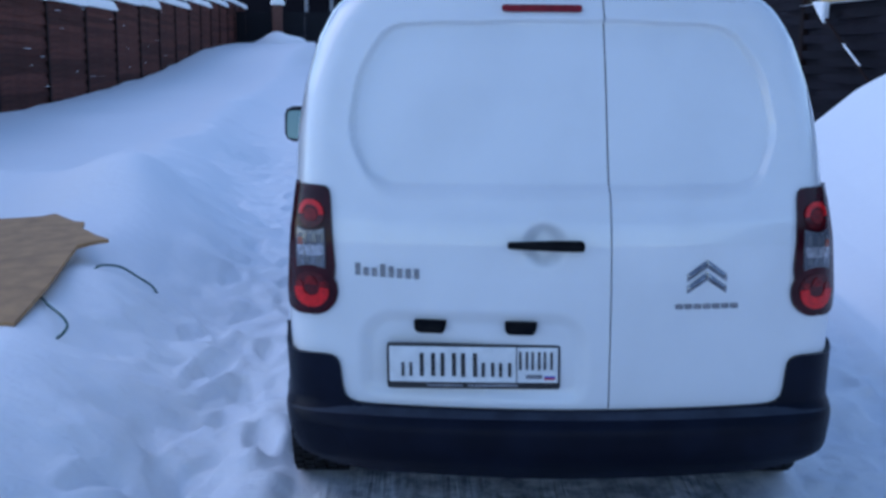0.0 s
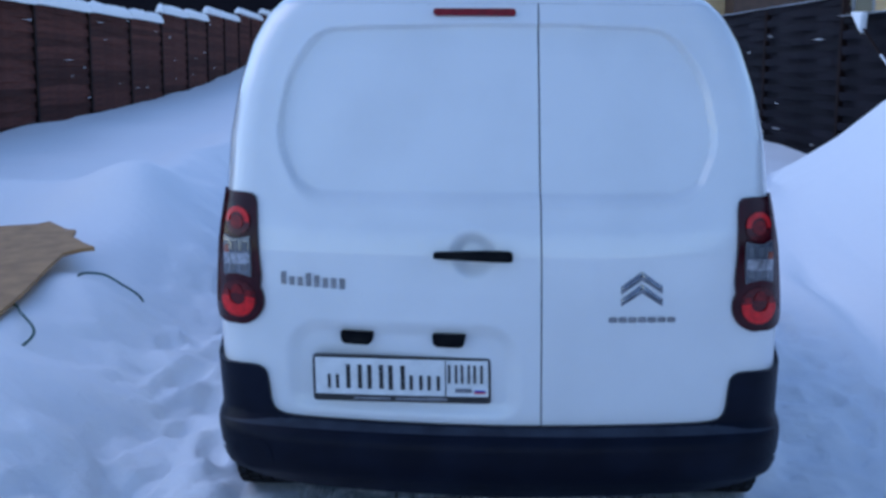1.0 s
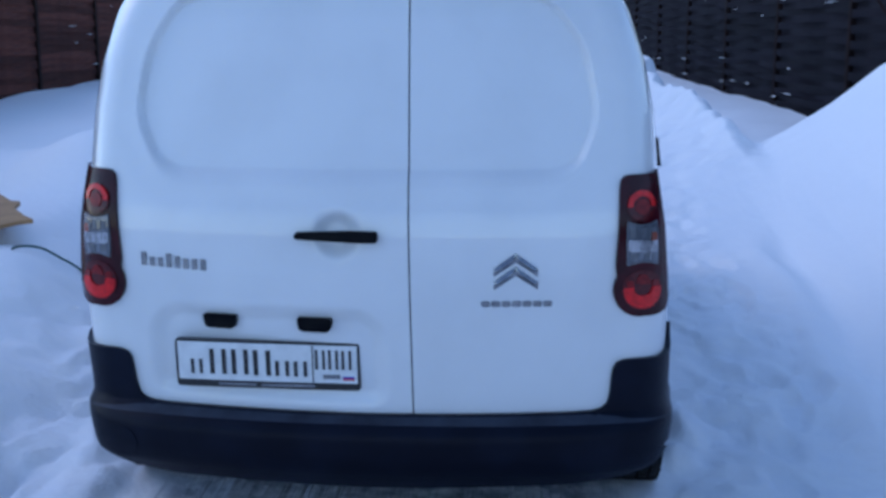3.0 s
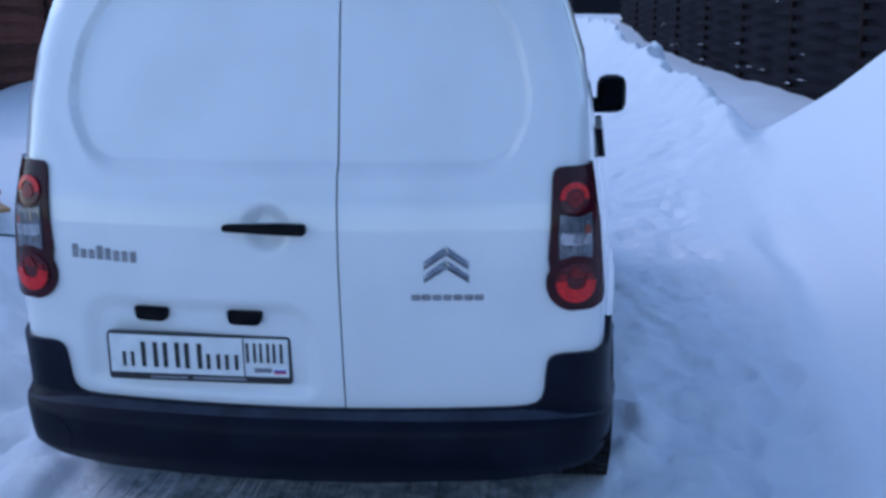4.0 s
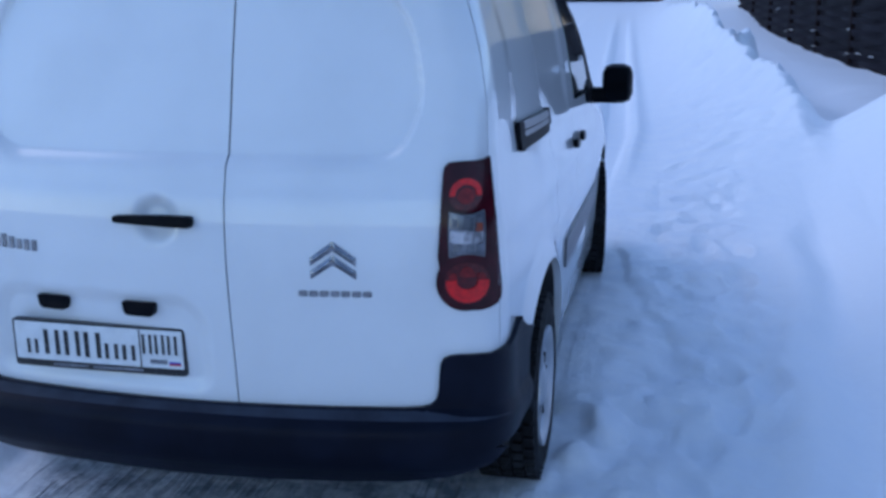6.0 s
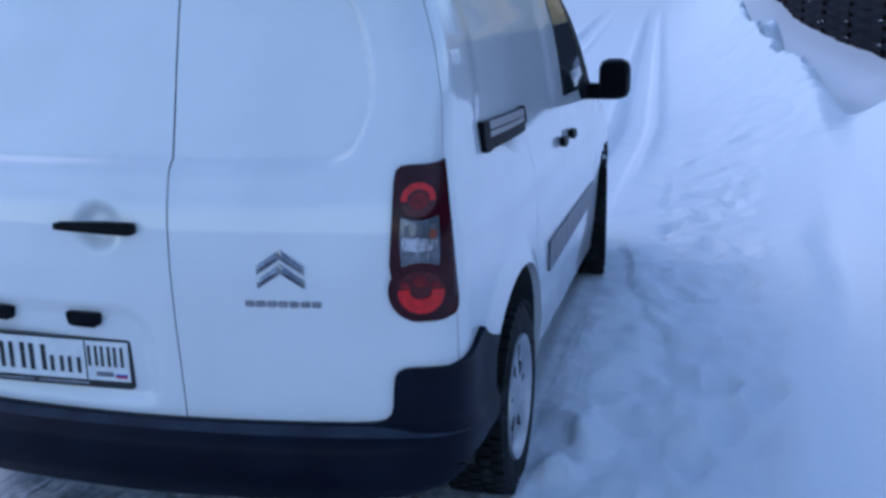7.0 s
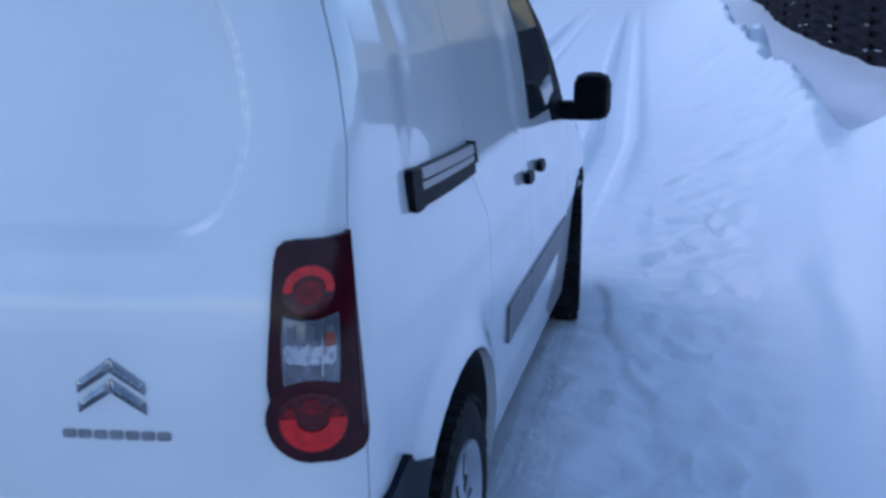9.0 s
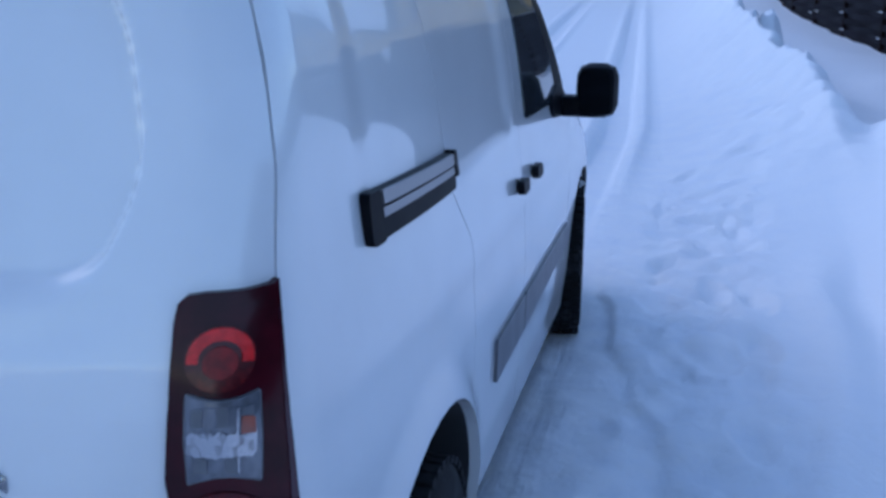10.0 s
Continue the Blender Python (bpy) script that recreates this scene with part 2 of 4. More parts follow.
def depth_in(poly, u, v):
    """Signed distance to a polygon, positive inside."""
    best = 1e9
    for i in range(len(poly)):
        (x0, y0), (x1, y1) = poly[i], poly[(i + 1) % len(poly)]
        dx, dy = x1 - x0, y1 - y0
        t = min(1, max(0, ((u - x0) * dx + (v - y0) * dy) / (dx * dx + dy * dy + 1e-12)))
        best = min(best, math.hypot(u - x0 - t * dx, v - y0 - t * dy))
    return best if inside(poly, u, v) else -best


def rounded(points, radius, steps=5):
    """A polygon with its corners rounded."""
    out = []
    n = len(points)
    for i in range(n):
        p, a, b = Vector(points[i]), Vector(points[i - 1]), Vector(points[(i + 1) % n])
        r = min(radius, (a - p).length * 0.45, (b - p).length * 0.45)
        s, e = p + (a - p).normalized() * r, p + (b - p).normalized() * r
        for k in range(steps + 1):
            t = k / steps
            q = s * (1 - t) ** 2 + p * 2 * t * (1 - t) + e * t * t
            out.append((q.x, q.y))
    return out


def oval(u, v, ru, rv, n=28, a0=0, a1=360):
    return [(u + ru * math.cos(radians(a0 + (a1 - a0) * k / n)), v + rv * math.sin(radians(a0 + (a1 - a0) * k / n))) for k in range(n + (a1 - a0 < 360))]


def applied(outline, surface, off=0.0, thick=0.02, step=0.05, wave=None):
    """A sheet of that outline laid on a surface(u, v, off), with its rim turned in by thick."""
    us, vs = [p[0] for p in outline], [p[1] for p in outline]
    u0, u1, v0, v1 = min(us), max(us), min(vs), max(vs)
    nu, nv = max(1, math.ceil((u1 - u0) / step)), max(1, math.ceil((v1 - v0) / step))
    bm = bmesh.new()
    grid = [[bm.verts.new((u0 + (u1 - u0) * i / nu, v0 + (v1 - v0) * j / nv, 0)) for i in range(nu + 1)] for j in range(nv + 1)]
    for j in range(nv):
        for i in range(nu):
            bm.faces.new((grid[j][i], grid[j][i + 1], grid[j + 1][i + 1], grid[j + 1][i]))
    n = len(outline)
    for k in range(n):
        a, b = outline[k], outline[(k + 1) % n]
        d = Vector((b[0] - a[0], b[1] - a[1], 0))
        if d.length < 1e-6:
            continue
        pad = 1.2 * step + 0.01
        near = [f for f in bm.faces if not (max(w.co.x for w in f.verts) < min(a[0], b[0]) - pad or min(w.co.x for w in f.verts) > max(a[0], b[0]) + pad
                                            or max(w.co.y for w in f.verts) < min(a[1], b[1]) - pad or min(w.co.y for w in f.verts) > max(a[1], b[1]) + pad)]
        geom = list({*near, *(e for f in near for e in f.edges), *(w for f in near for w in f.verts)})
        bmesh.ops.bisect_plane(bm, geom=geom, dist=1e-6, plane_co=(a[0], a[1], 0), plane_no=(d.y, -d.x, 0))
    dead = []
    for f in bm.faces:
        c = f.calc_center_median()
        if not inside(outline, c.x, c.y):
            dead.append(f)
    bmesh.ops.delete(bm, geom=dead, context="FACES")
    rim = [(e.verts[0], e.verts[1], e.link_faces[0]) for e in bm.edges if len(e.link_faces) == 1]
    low = {}
    flat = {v: (v.co.x, v.co.y) for v in bm.verts}
    for p, q, f in rim:
        for w in (p, q):
            if w not in low:
                low[w] = (bm.verts.new(surface(*flat[w], off)), bm.verts.new(surface(*flat[w], off - thick)))
    for w, (u, v) in flat.items():
        w.co = surface(u, v, off + (wave(u, v) if wave else 0.0))
    for w, (t, b) in low.items():
        t.co = w.co
    bm.normal_update()
    for p, q, f in rim:
        loop = next(l for l in f.loops if l.vert in (p, q) and l.link_loop_next.vert in (p, q))
        s, e = (loop.vert, loop.link_loop_next.vert)
        bm.faces.new((low[e][0], low[s][0], low[s][1], low[e][1]))
    k, (u, v) = next((k, c) for k, c in flat.items() if k.link_faces)
    bm.normal_update()
    if k.link_faces[0].normal.dot(surface(u, v, off + 0.01) - surface(u, v, off)) < 0:
        bmesh.ops.reverse_faces(bm, faces=bm.faces)
    return bm


# ---- ground ----
def rumple(x, y, size, seed=0.0):
    """Smooth noise of about that size in metres, between -1 and 1, made of turned waves and value noise."""
    rng = np.random.RandomState(int(seed * 10) + 7)
    n = 64
    g = rng.rand(n, n) * 2 - 1
    c, w = math.cos(seed * 1.9 + 0.6), math.sin(seed * 1.9 + 0.6)
    x, y = np.asarray(x, float), np.asarray(y, float)
    u, v = (c * x - w * y) / size + seed * 3.7, (w * x + c * y) / size + seed * 1.3
    i, j = np.floor(u).astype(int), np.floor(v).astype(int)
    a, b = u - i, v - j
    a, b = a * a * (3 - 2 * a), b * b * (3 - 2 * b)
    at = lambda p, q: g[p % n, q % n]
    return (at(i, j) * (1 - a) + at(i + 1, j) * a) * (1 - b) + (at(i, j + 1) * (1 - a) + at(i + 1, j + 1) * a) * b


def mound(x, y, cx, cy, sx, sy, h, turn=0.0):
    c, s = math.cos(radians(turn)), math.sin(radians(turn))
    u, v = (x - cx) * c + (y - cy) * s, -(x - cx) * s + (y - cy) * c
    return h * np.exp(-0.5 * ((u / sx) ** 2 + (v / sy) ** 2))


def lane(y):
    return 0.031 * np.clip(y - 0.7, -6, 80) + 0.00006 * np.clip(y - 10, 0, 60) ** 2


def middle(y):
    return -0.05 * np.clip(y - 9, 0, 60)


steps = random.Random(12)
# footprints: x, y, turn in degrees, depth
FOOTPRINTS = [(1.55, 1.86, 6, 0.09), (1.71, 1.68, -8, 0.1), (1.61, 2.42, 10, 0.08), (1.44, 1.1, 0, 0.05), (1.56, 1.44, -4, 0.07), (1.38, 0.7, 8, 0.05), (1.68, 3.35, 12, 0.09), (1.64, 2.95, -8, 0.07),
              (1.4, 3.5, -30, 0.06), (1.33, 3.05, 20, 0.06), (1.5, 4.2, 6, 0.07), (1.7, 4.0, 9, 0.08), (1.45, 5.0, 40, 0.06), (1.25, 4.6, -20, 0.05), (1.6, 5.4, 15, 0.06)]
FOOTPRINTS += [(-1.33 + 0.15 * (-1) ** k + 0.12 * steps.uniform(-1, 1) - 0.035 * max(0, 0.27 * k - 2), -0.5 + 0.27 * k + 0.1 * steps.uniform(-1, 1), steps.uniform(-28, 28), steps.uniform(0.06, 0.12)) for k in range(34)]
FOOTPRINTS += [(-1.08, 0.9, 10, 0.13), (-1.47, 1.68, -14, 0.1), (-1.38, 0.55, 20, 0.1), (-1.62, 2.2, 12, 0.09)]


def footprint(x, y, fx, fy, turn, deep):
    """A sole pressed into the snow: flat floor, steep walls and a low rim pushed up round it."""
    near = (np.abs(x - fx) < 0.5) & (np.abs(y - fy) < 0.5)
    if not np.any(near):
        return 0.0
    c, w = math.cos(radians(turn)), math.sin(radians(turn))
    u, v = (x - fx) * c + (y - fy) * w, -(x - fx) * w + (y - fy) * c
    r = np.hypot(u / (0.062 - 0.08 * np.clip(-v, 0, 0.15)), v / 0.155) + 0.1 * rumple(x, y, 0.09, 23)
    return np.where(near, -0.75 * deep * smooth(1.45, 0.6, r) + 0.12 * deep * np.exp(-((r - 1.55) / 0.35) ** 2), 0.0)


def plates(n):
    """Noise cut into flat steps, as of trodden crust."""
    return smooth(-0.42, -0.32, n) + smooth(-0.05, 0.05, n) + smooth(0.3, 0.4, n) - 1.5


def ground_height(x, y):
    x, y = np.asarray(x, float), np.asarray(y, float)
    base, mid = lane(y), middle(y)
    # deep snow on the left of the trodden way
    deep = np.interp(y, (-6, 0, 5, 12, 17, 23, 30, 37, 55, 70), (0.3, 0.33, 0.48, 0.6, 0.68, 0.83, 1.17, 1.7, 2.3, 2.4))
    edge = np.interp(y, (-6, 0, 2, 5, 8, 12, 20, 35, 60), (-1.72, -1.75, -1.8, -2.1, -2.5, -2.95, -3.5, -4.5, -6)) + 0.16 * rumple(x * 0.4, y, 1.1, 1) + 0.09 * rumple(x, y, 0.4, 24)
    left = smooth(0.45, -0.5, x - edge)
    z = base + left * (deep - base + 0.05 * rumple(x, y, 1.7, 2) + 0.028 * rumple(x, y, 0.7, 25) * smooth(30, 12, y))
    z = z + left * 0.07 * np.exp(-((x - edge + 0.55) / 0.3) ** 2) * smooth(4, 8, y)
    z = z + mound(x, y, -2.5, 4.7, 0.42, 0.62, 0.3) + mound(x, y, -3.5, 5.2, 1.2, 0.5, 0.18, 8) - mound(x, y, -3.3, 4.1, 0.8, 0.3, 0.07)
    z = z + mound(x, y, -2.1, 2.42, 0.22, 0.3, 0.11) + mound(x, y, -1.76, 1.95, 0.3, 0.45, 0.1) - mound(x, y, -1.8, 2.95, 0.2, 0.3, 0.07) + mound(x, y, -2.6, 0.6, 0.9, 0.9, 0.06)
    # bank thrown up along the lane, with a broken crest and a steep far side
    ridge = np.interp(y, (6, 7.3, 9.8, 12, 18, 30, 60), (2.35, 2.28, 2.2, 2.04, 1.75, 1.2, -0.5)) + (0.12 * rumple(x * 0, y, 1.3, 3) + 0.07 * rumple(x * 0, y, 0.5, 4) + 0.035 * rumple(x * 0, y, 0.22, 16)) * smooth(6.5, 9, y)
    crest = np.interp(y, (4.5, 6, 7.3, 9.8, 12, 15, 18, 22, 27, 35, 60), (0.12, 0.42, 0.66, 0.88, 1.1, 1.28, 1.47, 1.6, 1.6, 1.55, 1.7)) + (0.09 * rumple(x * 0.3, y, 0.85, 5) + 0.05 * rumple(x * 0.6, y, 0.36, 17) + 0.012 * rumple(x, y, 0.15, 26)) * smooth(7.5, 10, y) * smooth(30, 20, y)
    behind = np.interp(y, (4, 8, 11, 15, 20, 24, 30, 34, 45, 60), (0.1, 0.08, 0.15, 0.36, 0.46, 0.58, 0.88, 1.4, 1.7, 1.9)) + 0.03 * rumple(x, y, 0.8, 27)
    foot = mid + 1.05
    t = np.clip((x - foot) / np.maximum(ridge - foot, 0.3), 0, 1)
    rise = base + (crest - base) * (0.25 * t + 0.75 * t ** 1.7)
    drop = smooth(0.0, 1.0, 1 - (x - ridge + 0.1 * rumple(x, y, 0.3, 11) * smooth(8, 10, y)) / np.interp(y, (7, 9, 12), (0.8, 0.6, 0.42)))
    behind = behind - 0.6 * np.exp(-((x - ridge - 0.75) / 0.6) ** 2) * smooth(7, 9.5, y) * smooth(32, 20, y)
    right = np.where(x > ridge, behind + (crest - behind) * drop, rise)
    z = np.where(x > foot, right * smooth(4.2, 6.2, y) + base * (1 - smooth(4.2, 6.2, y)), z)
    # heap on the right of the parking place, pushed over the end of the bank
    across = np.interp(x, (1.6, 2.2, 2.5, 2.8, 3.2, 3.6, 4.0, 4.6, 6, 9), (0, 0.05, 0.16, 0.38, 0.92, 1.36, 1.6, 1.72, 1.4, 0.9))
    along = np.interp(y, (-8, -2, 1, 3, 5, 6.6, 7.3, 8.2, 9.4, 11), (0.3, 0.35, 0.55, 0.8, 0.97, 1.0, 0.88, 0.5, 0.12, 0))
    fill = np.interp(x, (1.3, 1.8, 2.2, 2.5, 2.8, 3.2, 3.6), (0, 0.06, 0.15, 0.25, 0.25, 0.03, -0.06)) * smooth(3.8, 6.3, y) * smooth(8.8, 7.3, y) + 0.03 * smooth(3.2, 3.8, x) * smooth(3.8, 5, y) * smooth(8.5, 7, y)
    heap = np.where(x > 1.2, lane(np.minimum(y, 4.0)) + (across * along + fill) * (1 + 0.03 * rumple(x, y, 0.9, 12)), -1.0)
    h = np.clip(0.5 + 0.5 * (heap - z) / 0.14, 0, 1)
    z = np.where(x > 1.2, z * (1 - h) + heap * h + 0.14 * h * (1 - h) * smooth(4.2, 6.0, y), z)
    # shallow trough along the foot of the heap
    dip = x - np.interp(y, (0, 1.1, 3.8, 5), (1.9, 1.98, 2.14, 2.2)) + 0.06 * rumple(x * 0, y, 0.6, 28)
    z = z + (0.035 * np.exp(-((dip + 0.16) / 0.12) ** 2) - 0.06 * np.exp(-(dip / 0.12) ** 2)) * smooth(-1, 0.5, y) * smooth(5, 4, y)
    # clods along the line where the heap was pushed over the bank
    line = y - 6.75 - 0.75 * (x - 1.2) + 0.12 * rumple(x, y, 0.35, 18)
    clod = smooth(1.1, 1.4, x) * smooth(2.75, 2.4, x) * smooth(-0.25, 0.25, rumple(x, y, 0.45, 37))
    z = z + clod * (0.055 * smooth(-0.06, 0.03, line) * smooth(0.5, 0.08, line) * (0.5 + 0.5 * rumple(x, y, 0.4, 19)) - 0.03 * np.exp(-((line + 0.12) / 0.09) ** 2))
    broken = smooth(5.5, 7.5, y) * smooth(30, 16, y) * smooth(0.9, 0.2, np.abs(x - ridge + 0.2))
    z = z + broken * (0.04 * np.abs(rumple(x, y, 0.35, 20)) + 0.02 * rumple(x, y, 0.13, 21))
    # trodden crust between the van and the heap
    trod = smooth(1.08, 1.25, x + 0.06 * rumple(x, y, 0.3, 29)) * smooth(1.82, 1.68, x + 0.08 * rumple(x, y, 0.4, 30)) * smooth(0.2, 1.4, y) * smooth(7.2, 5.4, y)
    z = z + trod * (0.014 * plates(rumple(x, y, 0.42, 6) + 0.5 * rumple(x, y, 0.14, 7)) + 0.012 * rumple(x, y, 0.085, 40) + 0.018 * rumple(x, y, 0.2, 8) - 0.02)
    # loose lumps thrown out by the wheel
    z = z + (0.05 * smooth(0.15, 0.7, rumple(x, y, 0.12, 31)) + 0.02 * rumple(x, y, 0.06, 32)) * smooth(0.85, 1.0, x) * smooth(1.35, 1.1, x) * smooth(0.4, 0.7, y) * smooth(1.7, 1.2, y)
    z = z + 0.008 * rumple(x, y, 0.5, 8) * smooth(1.0, 1.4, np.abs(x)) * smooth(40, 10, y) + 0.008 * rumple(x, y, 0.11, 33) * smooth(2.2, 1.6, np.abs(x)) * smooth(9, 5, y)
    # way trodden along the left side
    pit = smooth(0.05, 0.4, rumple(x, y, 0.34, 9)) * 0.65 + smooth(0.0, 0.5, rumple(x, y, 0.17, 15)) * 0.35
    z = z + (0.013 * rumple(x, y, 0.09, 38) + 0.022 * rumple(x, y, 0.19, 39) - 0.04 * pit) * smooth(-0.3, 0.1, x - edge) * smooth(-0.85, -1.0, x) * smooth(16, 9, y)
    for fx, fy, turn, dp in FOOTPRINTS:
        z = z + footprint(x, y, fx, fy, turn, dp * (0.6 if fx > 0 else 0.5))
    # wall of the wheel rut by the left rear tyre
    z = z + 0.06 * smooth(-0.9, -0.99, x + 0.03 * rumple(x, y, 0.2, 34)) * smooth(-1.25, -1.02, x) * smooth(-0.6, 0.1, y) * smooth(3.5, 2, y)
    for rut in (-0.72, 0.66):
        d = np.abs(x - mid - rut)
        z = z + smooth(40, 20, y) * ((-0.012 - 0.06 * smooth(5.5, 8, y)) * smooth(0.17, 0.1, d) + 0.035 * smooth(5.5, 8, y) * np.exp(-((d - 0.24) / 0.06) ** 2))
    # straight tyre marks
    z = z + 0.005 * rumple(x * 8, y * 0.7, 0.6, 35) * smooth(1.15, 0.9, np.abs(x)) * smooth(5, 3, y)
    lip = np.interp(y, (1.8, 2.3, 2.65, 3.2, 3.6, 4.1, 4.5), (1.42, 1.31, 1.2, 1.09, 1.03, 0.99, 0.98)) + 0.035 * rumple(x * 0, y, 0.3, 13) + 0.03 * rumple(x * 0, y, 0.13, 14)
    z = z + 0.034 * (0.7 + 0.4 * rumple(x * 0, y, 0.35, 22)) * smooth(-0.01, 0.012, x - lip) * smooth(0.8, 0.05, x - lip) * smooth(4.5, 3.6, y) * smooth(1.9, 2.4, y)
    far = smooth(70, 160, np.hypot(x, y))
    return z * (1 - far) + 2.0 * far


def axis(fine0, fine1, step, out):
    inner = np.arange(fine0, fine1 + step / 2, step)
    lo, hi, s, a, b = [], [], step, fine0, fine1
    while b < out:
        s = min(s * 1.09, 60)
        a, b = a - s, b + s
        lo.append(a), hi.append(b)
    return np.concatenate((lo[::-1], inner, hi))


gx, gy = axis(-3.2, 3.6, 0.019, 900), axis(-1.4, 16.0, 0.03, 900)
GX, GY = np.meshgrid(gx, gy)
GZ = ground_height(GX, GY)
me = bpy.data.meshes.new("ground")
nx, ny = len(gx), len(gy)
idx = np.arange(nx * ny).reshape(ny, nx)
quads = np.stack((idx[:-1, :-1], idx[:-1, 1:], idx[1:, 1:], idx[1:, :-1]), -1).reshape(-1, 4)
me.from_pydata(np.stack((GX, GY, GZ), -1).reshape(-1, 3).tolist(), [], quads.tolist())
me.polygons.foreach_set("use_smooth", [True] * len(me.polygons))
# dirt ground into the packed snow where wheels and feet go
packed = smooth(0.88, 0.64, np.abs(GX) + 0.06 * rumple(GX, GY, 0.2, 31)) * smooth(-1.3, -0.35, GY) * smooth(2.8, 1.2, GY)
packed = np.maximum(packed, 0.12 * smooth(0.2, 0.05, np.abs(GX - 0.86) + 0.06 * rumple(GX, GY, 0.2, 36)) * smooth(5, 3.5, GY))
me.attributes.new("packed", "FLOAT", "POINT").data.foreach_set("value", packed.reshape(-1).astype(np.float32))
clumps = np.maximum(smooth(-2.4, -1.2, GX) * smooth(2.4, 1.3, GX) * smooth(16, 8, GY), 0.4 * smooth(4, 7, GY) * smooth(30, 12, GY) * smooth(3.0, 2.2, GX) * smooth(0.6, 1.2, GX))
me.attributes.new("clumps", "FLOAT", "POINT").data.foreach_set("value", (0.15 + 0.85 * clumps).reshape(-1).astype(np.float32))
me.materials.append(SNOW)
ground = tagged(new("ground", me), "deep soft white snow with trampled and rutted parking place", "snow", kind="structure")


def at_ground(x, y):
    return float(ground_height(x, y))


# ---- van body form ----
def table(z, *pairs):
    return float(np.interp(z, pairs[0::2], pairs[1::2]))


LEAN_X = -0.02


def contour(z, _memo={}):
    """Half outline of the body at height z, from the middle of the rear to the middle of the nose: x, y and length along it."""
    key = round(z, 3)
    if key in _memo:
        return _memo[key]
    yr = table(z, 0.2, 0.0, 0.46, -0.015, 0.62, -0.03, 0.75, -0.042, 0.87, -0.048, 0.98, -0.045, 1.05, -0.035, 1.14, -0.012, 1.28, 0.025,
               1.42, 0.06, 1.56, 0.1, 1.66, 0.14, 1.72, 0.18, 1.77, 0.26, 1.8, 0.36, 1.82, 0.5)
    wr = table(z, 0.2, 0.84, 0.45, 0.865, 0.8, 0.872, 1.0, 0.858, 1.15, 0.838, 1.31, 0.83, 1.45, 0.806, 1.6, 0.761, 1.69, 0.714, 1.74, 0.664, 1.78, 0.58, 1.81, 0.45, 1.82, 0.4)
    wm = wr + table(z, 0.2, 0.02, 0.6, 0.036, 1.15, 0.044, 1.31, 0.03, 1.6, 0.025, 1.8, 0.03)
    yf = table(z, 0.2, 4.2, 0.4, 4.33, 0.7, 4.32, 0.9, 4.22, 1.0, 4.0, 1.05, 3.75, 1.1, 3.4, 1.4, 3.05, 1.62, 2.75, 1.72, 2.55, 1.78, 2.3, 1.81, 2.1, 1.82, 2.0)
    xc = wr - 0.115
    xs = np.linspace(0, xc, 40)
    rear = np.stack((xs, yr + 0.15 * xs ** 2), 1)
    p0 = rear[-1]
    c = np.array((wr, p0[1] + 0.3 * xc * (wr - xc)))
    p2 = np.array((wr + 0.002, c[1] + 0.15))
    t = np.linspace(0, 1, 24)[1:, None]
    corner = p0 * (1 - t) ** 2 + c * 2 * t * (1 - t) + p2 * t * t
    ye = max(yf - table(z, 0.2, 0.75, 1.0, 0.75, 1.1, 0.5, 1.2, 0.4, 1.8, 0.3), p2[1] + 0.3)
    ys = np.linspace(p2[1], ye, 90)[1:]
    side = np.stack((wr + 0.002 + (wm - wr - 0.002) * np.sin(np.clip((ys - p2[1]) / 0.75, 0, 1) * math.pi / 2) + 0.004 * smooth(2.6, 3.9, ys), ys), 1)
    q0, q2 = side[-1], np.array((wr * 0.5, yf - 0.05))
    qc = np.array((q0[0], yf - 0.16))
    t = np.linspace(0, 1, 24)[1:, None]
    nose = q0 * (1 - t) ** 2 + qc * 2 * t * (1 - t) + q2 * t * t
    t = np.linspace(0, 1, 8)[1:, None]
    front = q2 * (1 - t) + np.array((0, yf)) * t
    pts = np.concatenate((rear, corner, side, nose, front))
    a = np.concatenate(([0], np.cumsum(np.hypot(*np.diff(pts, axis=0).T))))
    _memo[key] = pts[:, 0], pts[:, 1], a, a[40 + 13], float(np.interp(p2[1], pts[:, 1], a))
    return _memo[key]


def wrap(a, z, off=0.0):
    """A point of the body at length a round from the middle of the rear (minus: the left half), pushed out by off."""
    X, Y, A, _, _ = contour(z)
    s, q = (1 if a >= 0 else -1), abs(a)
    x, y = np.interp(q, A, X), np.interp(q, A, Y)
    x1, y1 = np.interp(q + 0.012, A, X), np.interp(q + 0.012, A, Y)
    x0, y0 = np.interp(max(q - 0.012, 0), A, X), np.interp(max(q - 0.012, 0), A, Y)
    tx, ty = x1 - x0, y1 - y0
    n = math.hypot(tx, ty) or 1
    return Vector((s * (x + off * ty / n) + LEAN_X * (z - 0.5), y - off * tx / n, z))


def flank(side):
    """The body's side as a surface of y and z; side is 1 for the right, -1 for the left."""
    def put(y, z, off=0.0):
        X, Y, A, _, _ = contour(z)
        return wrap(side * float(np.interp(y, Y, A)), z, off)
    return put


def corner_at(z):
    return contour(z)[3]


def edge_line(z0, z1, sign, n=12):
    return [(sign * corner_at(z0 + (z1 - z0) * k / n), z0 + (z1 - z0) * k / n) for k in range(n + 1)]


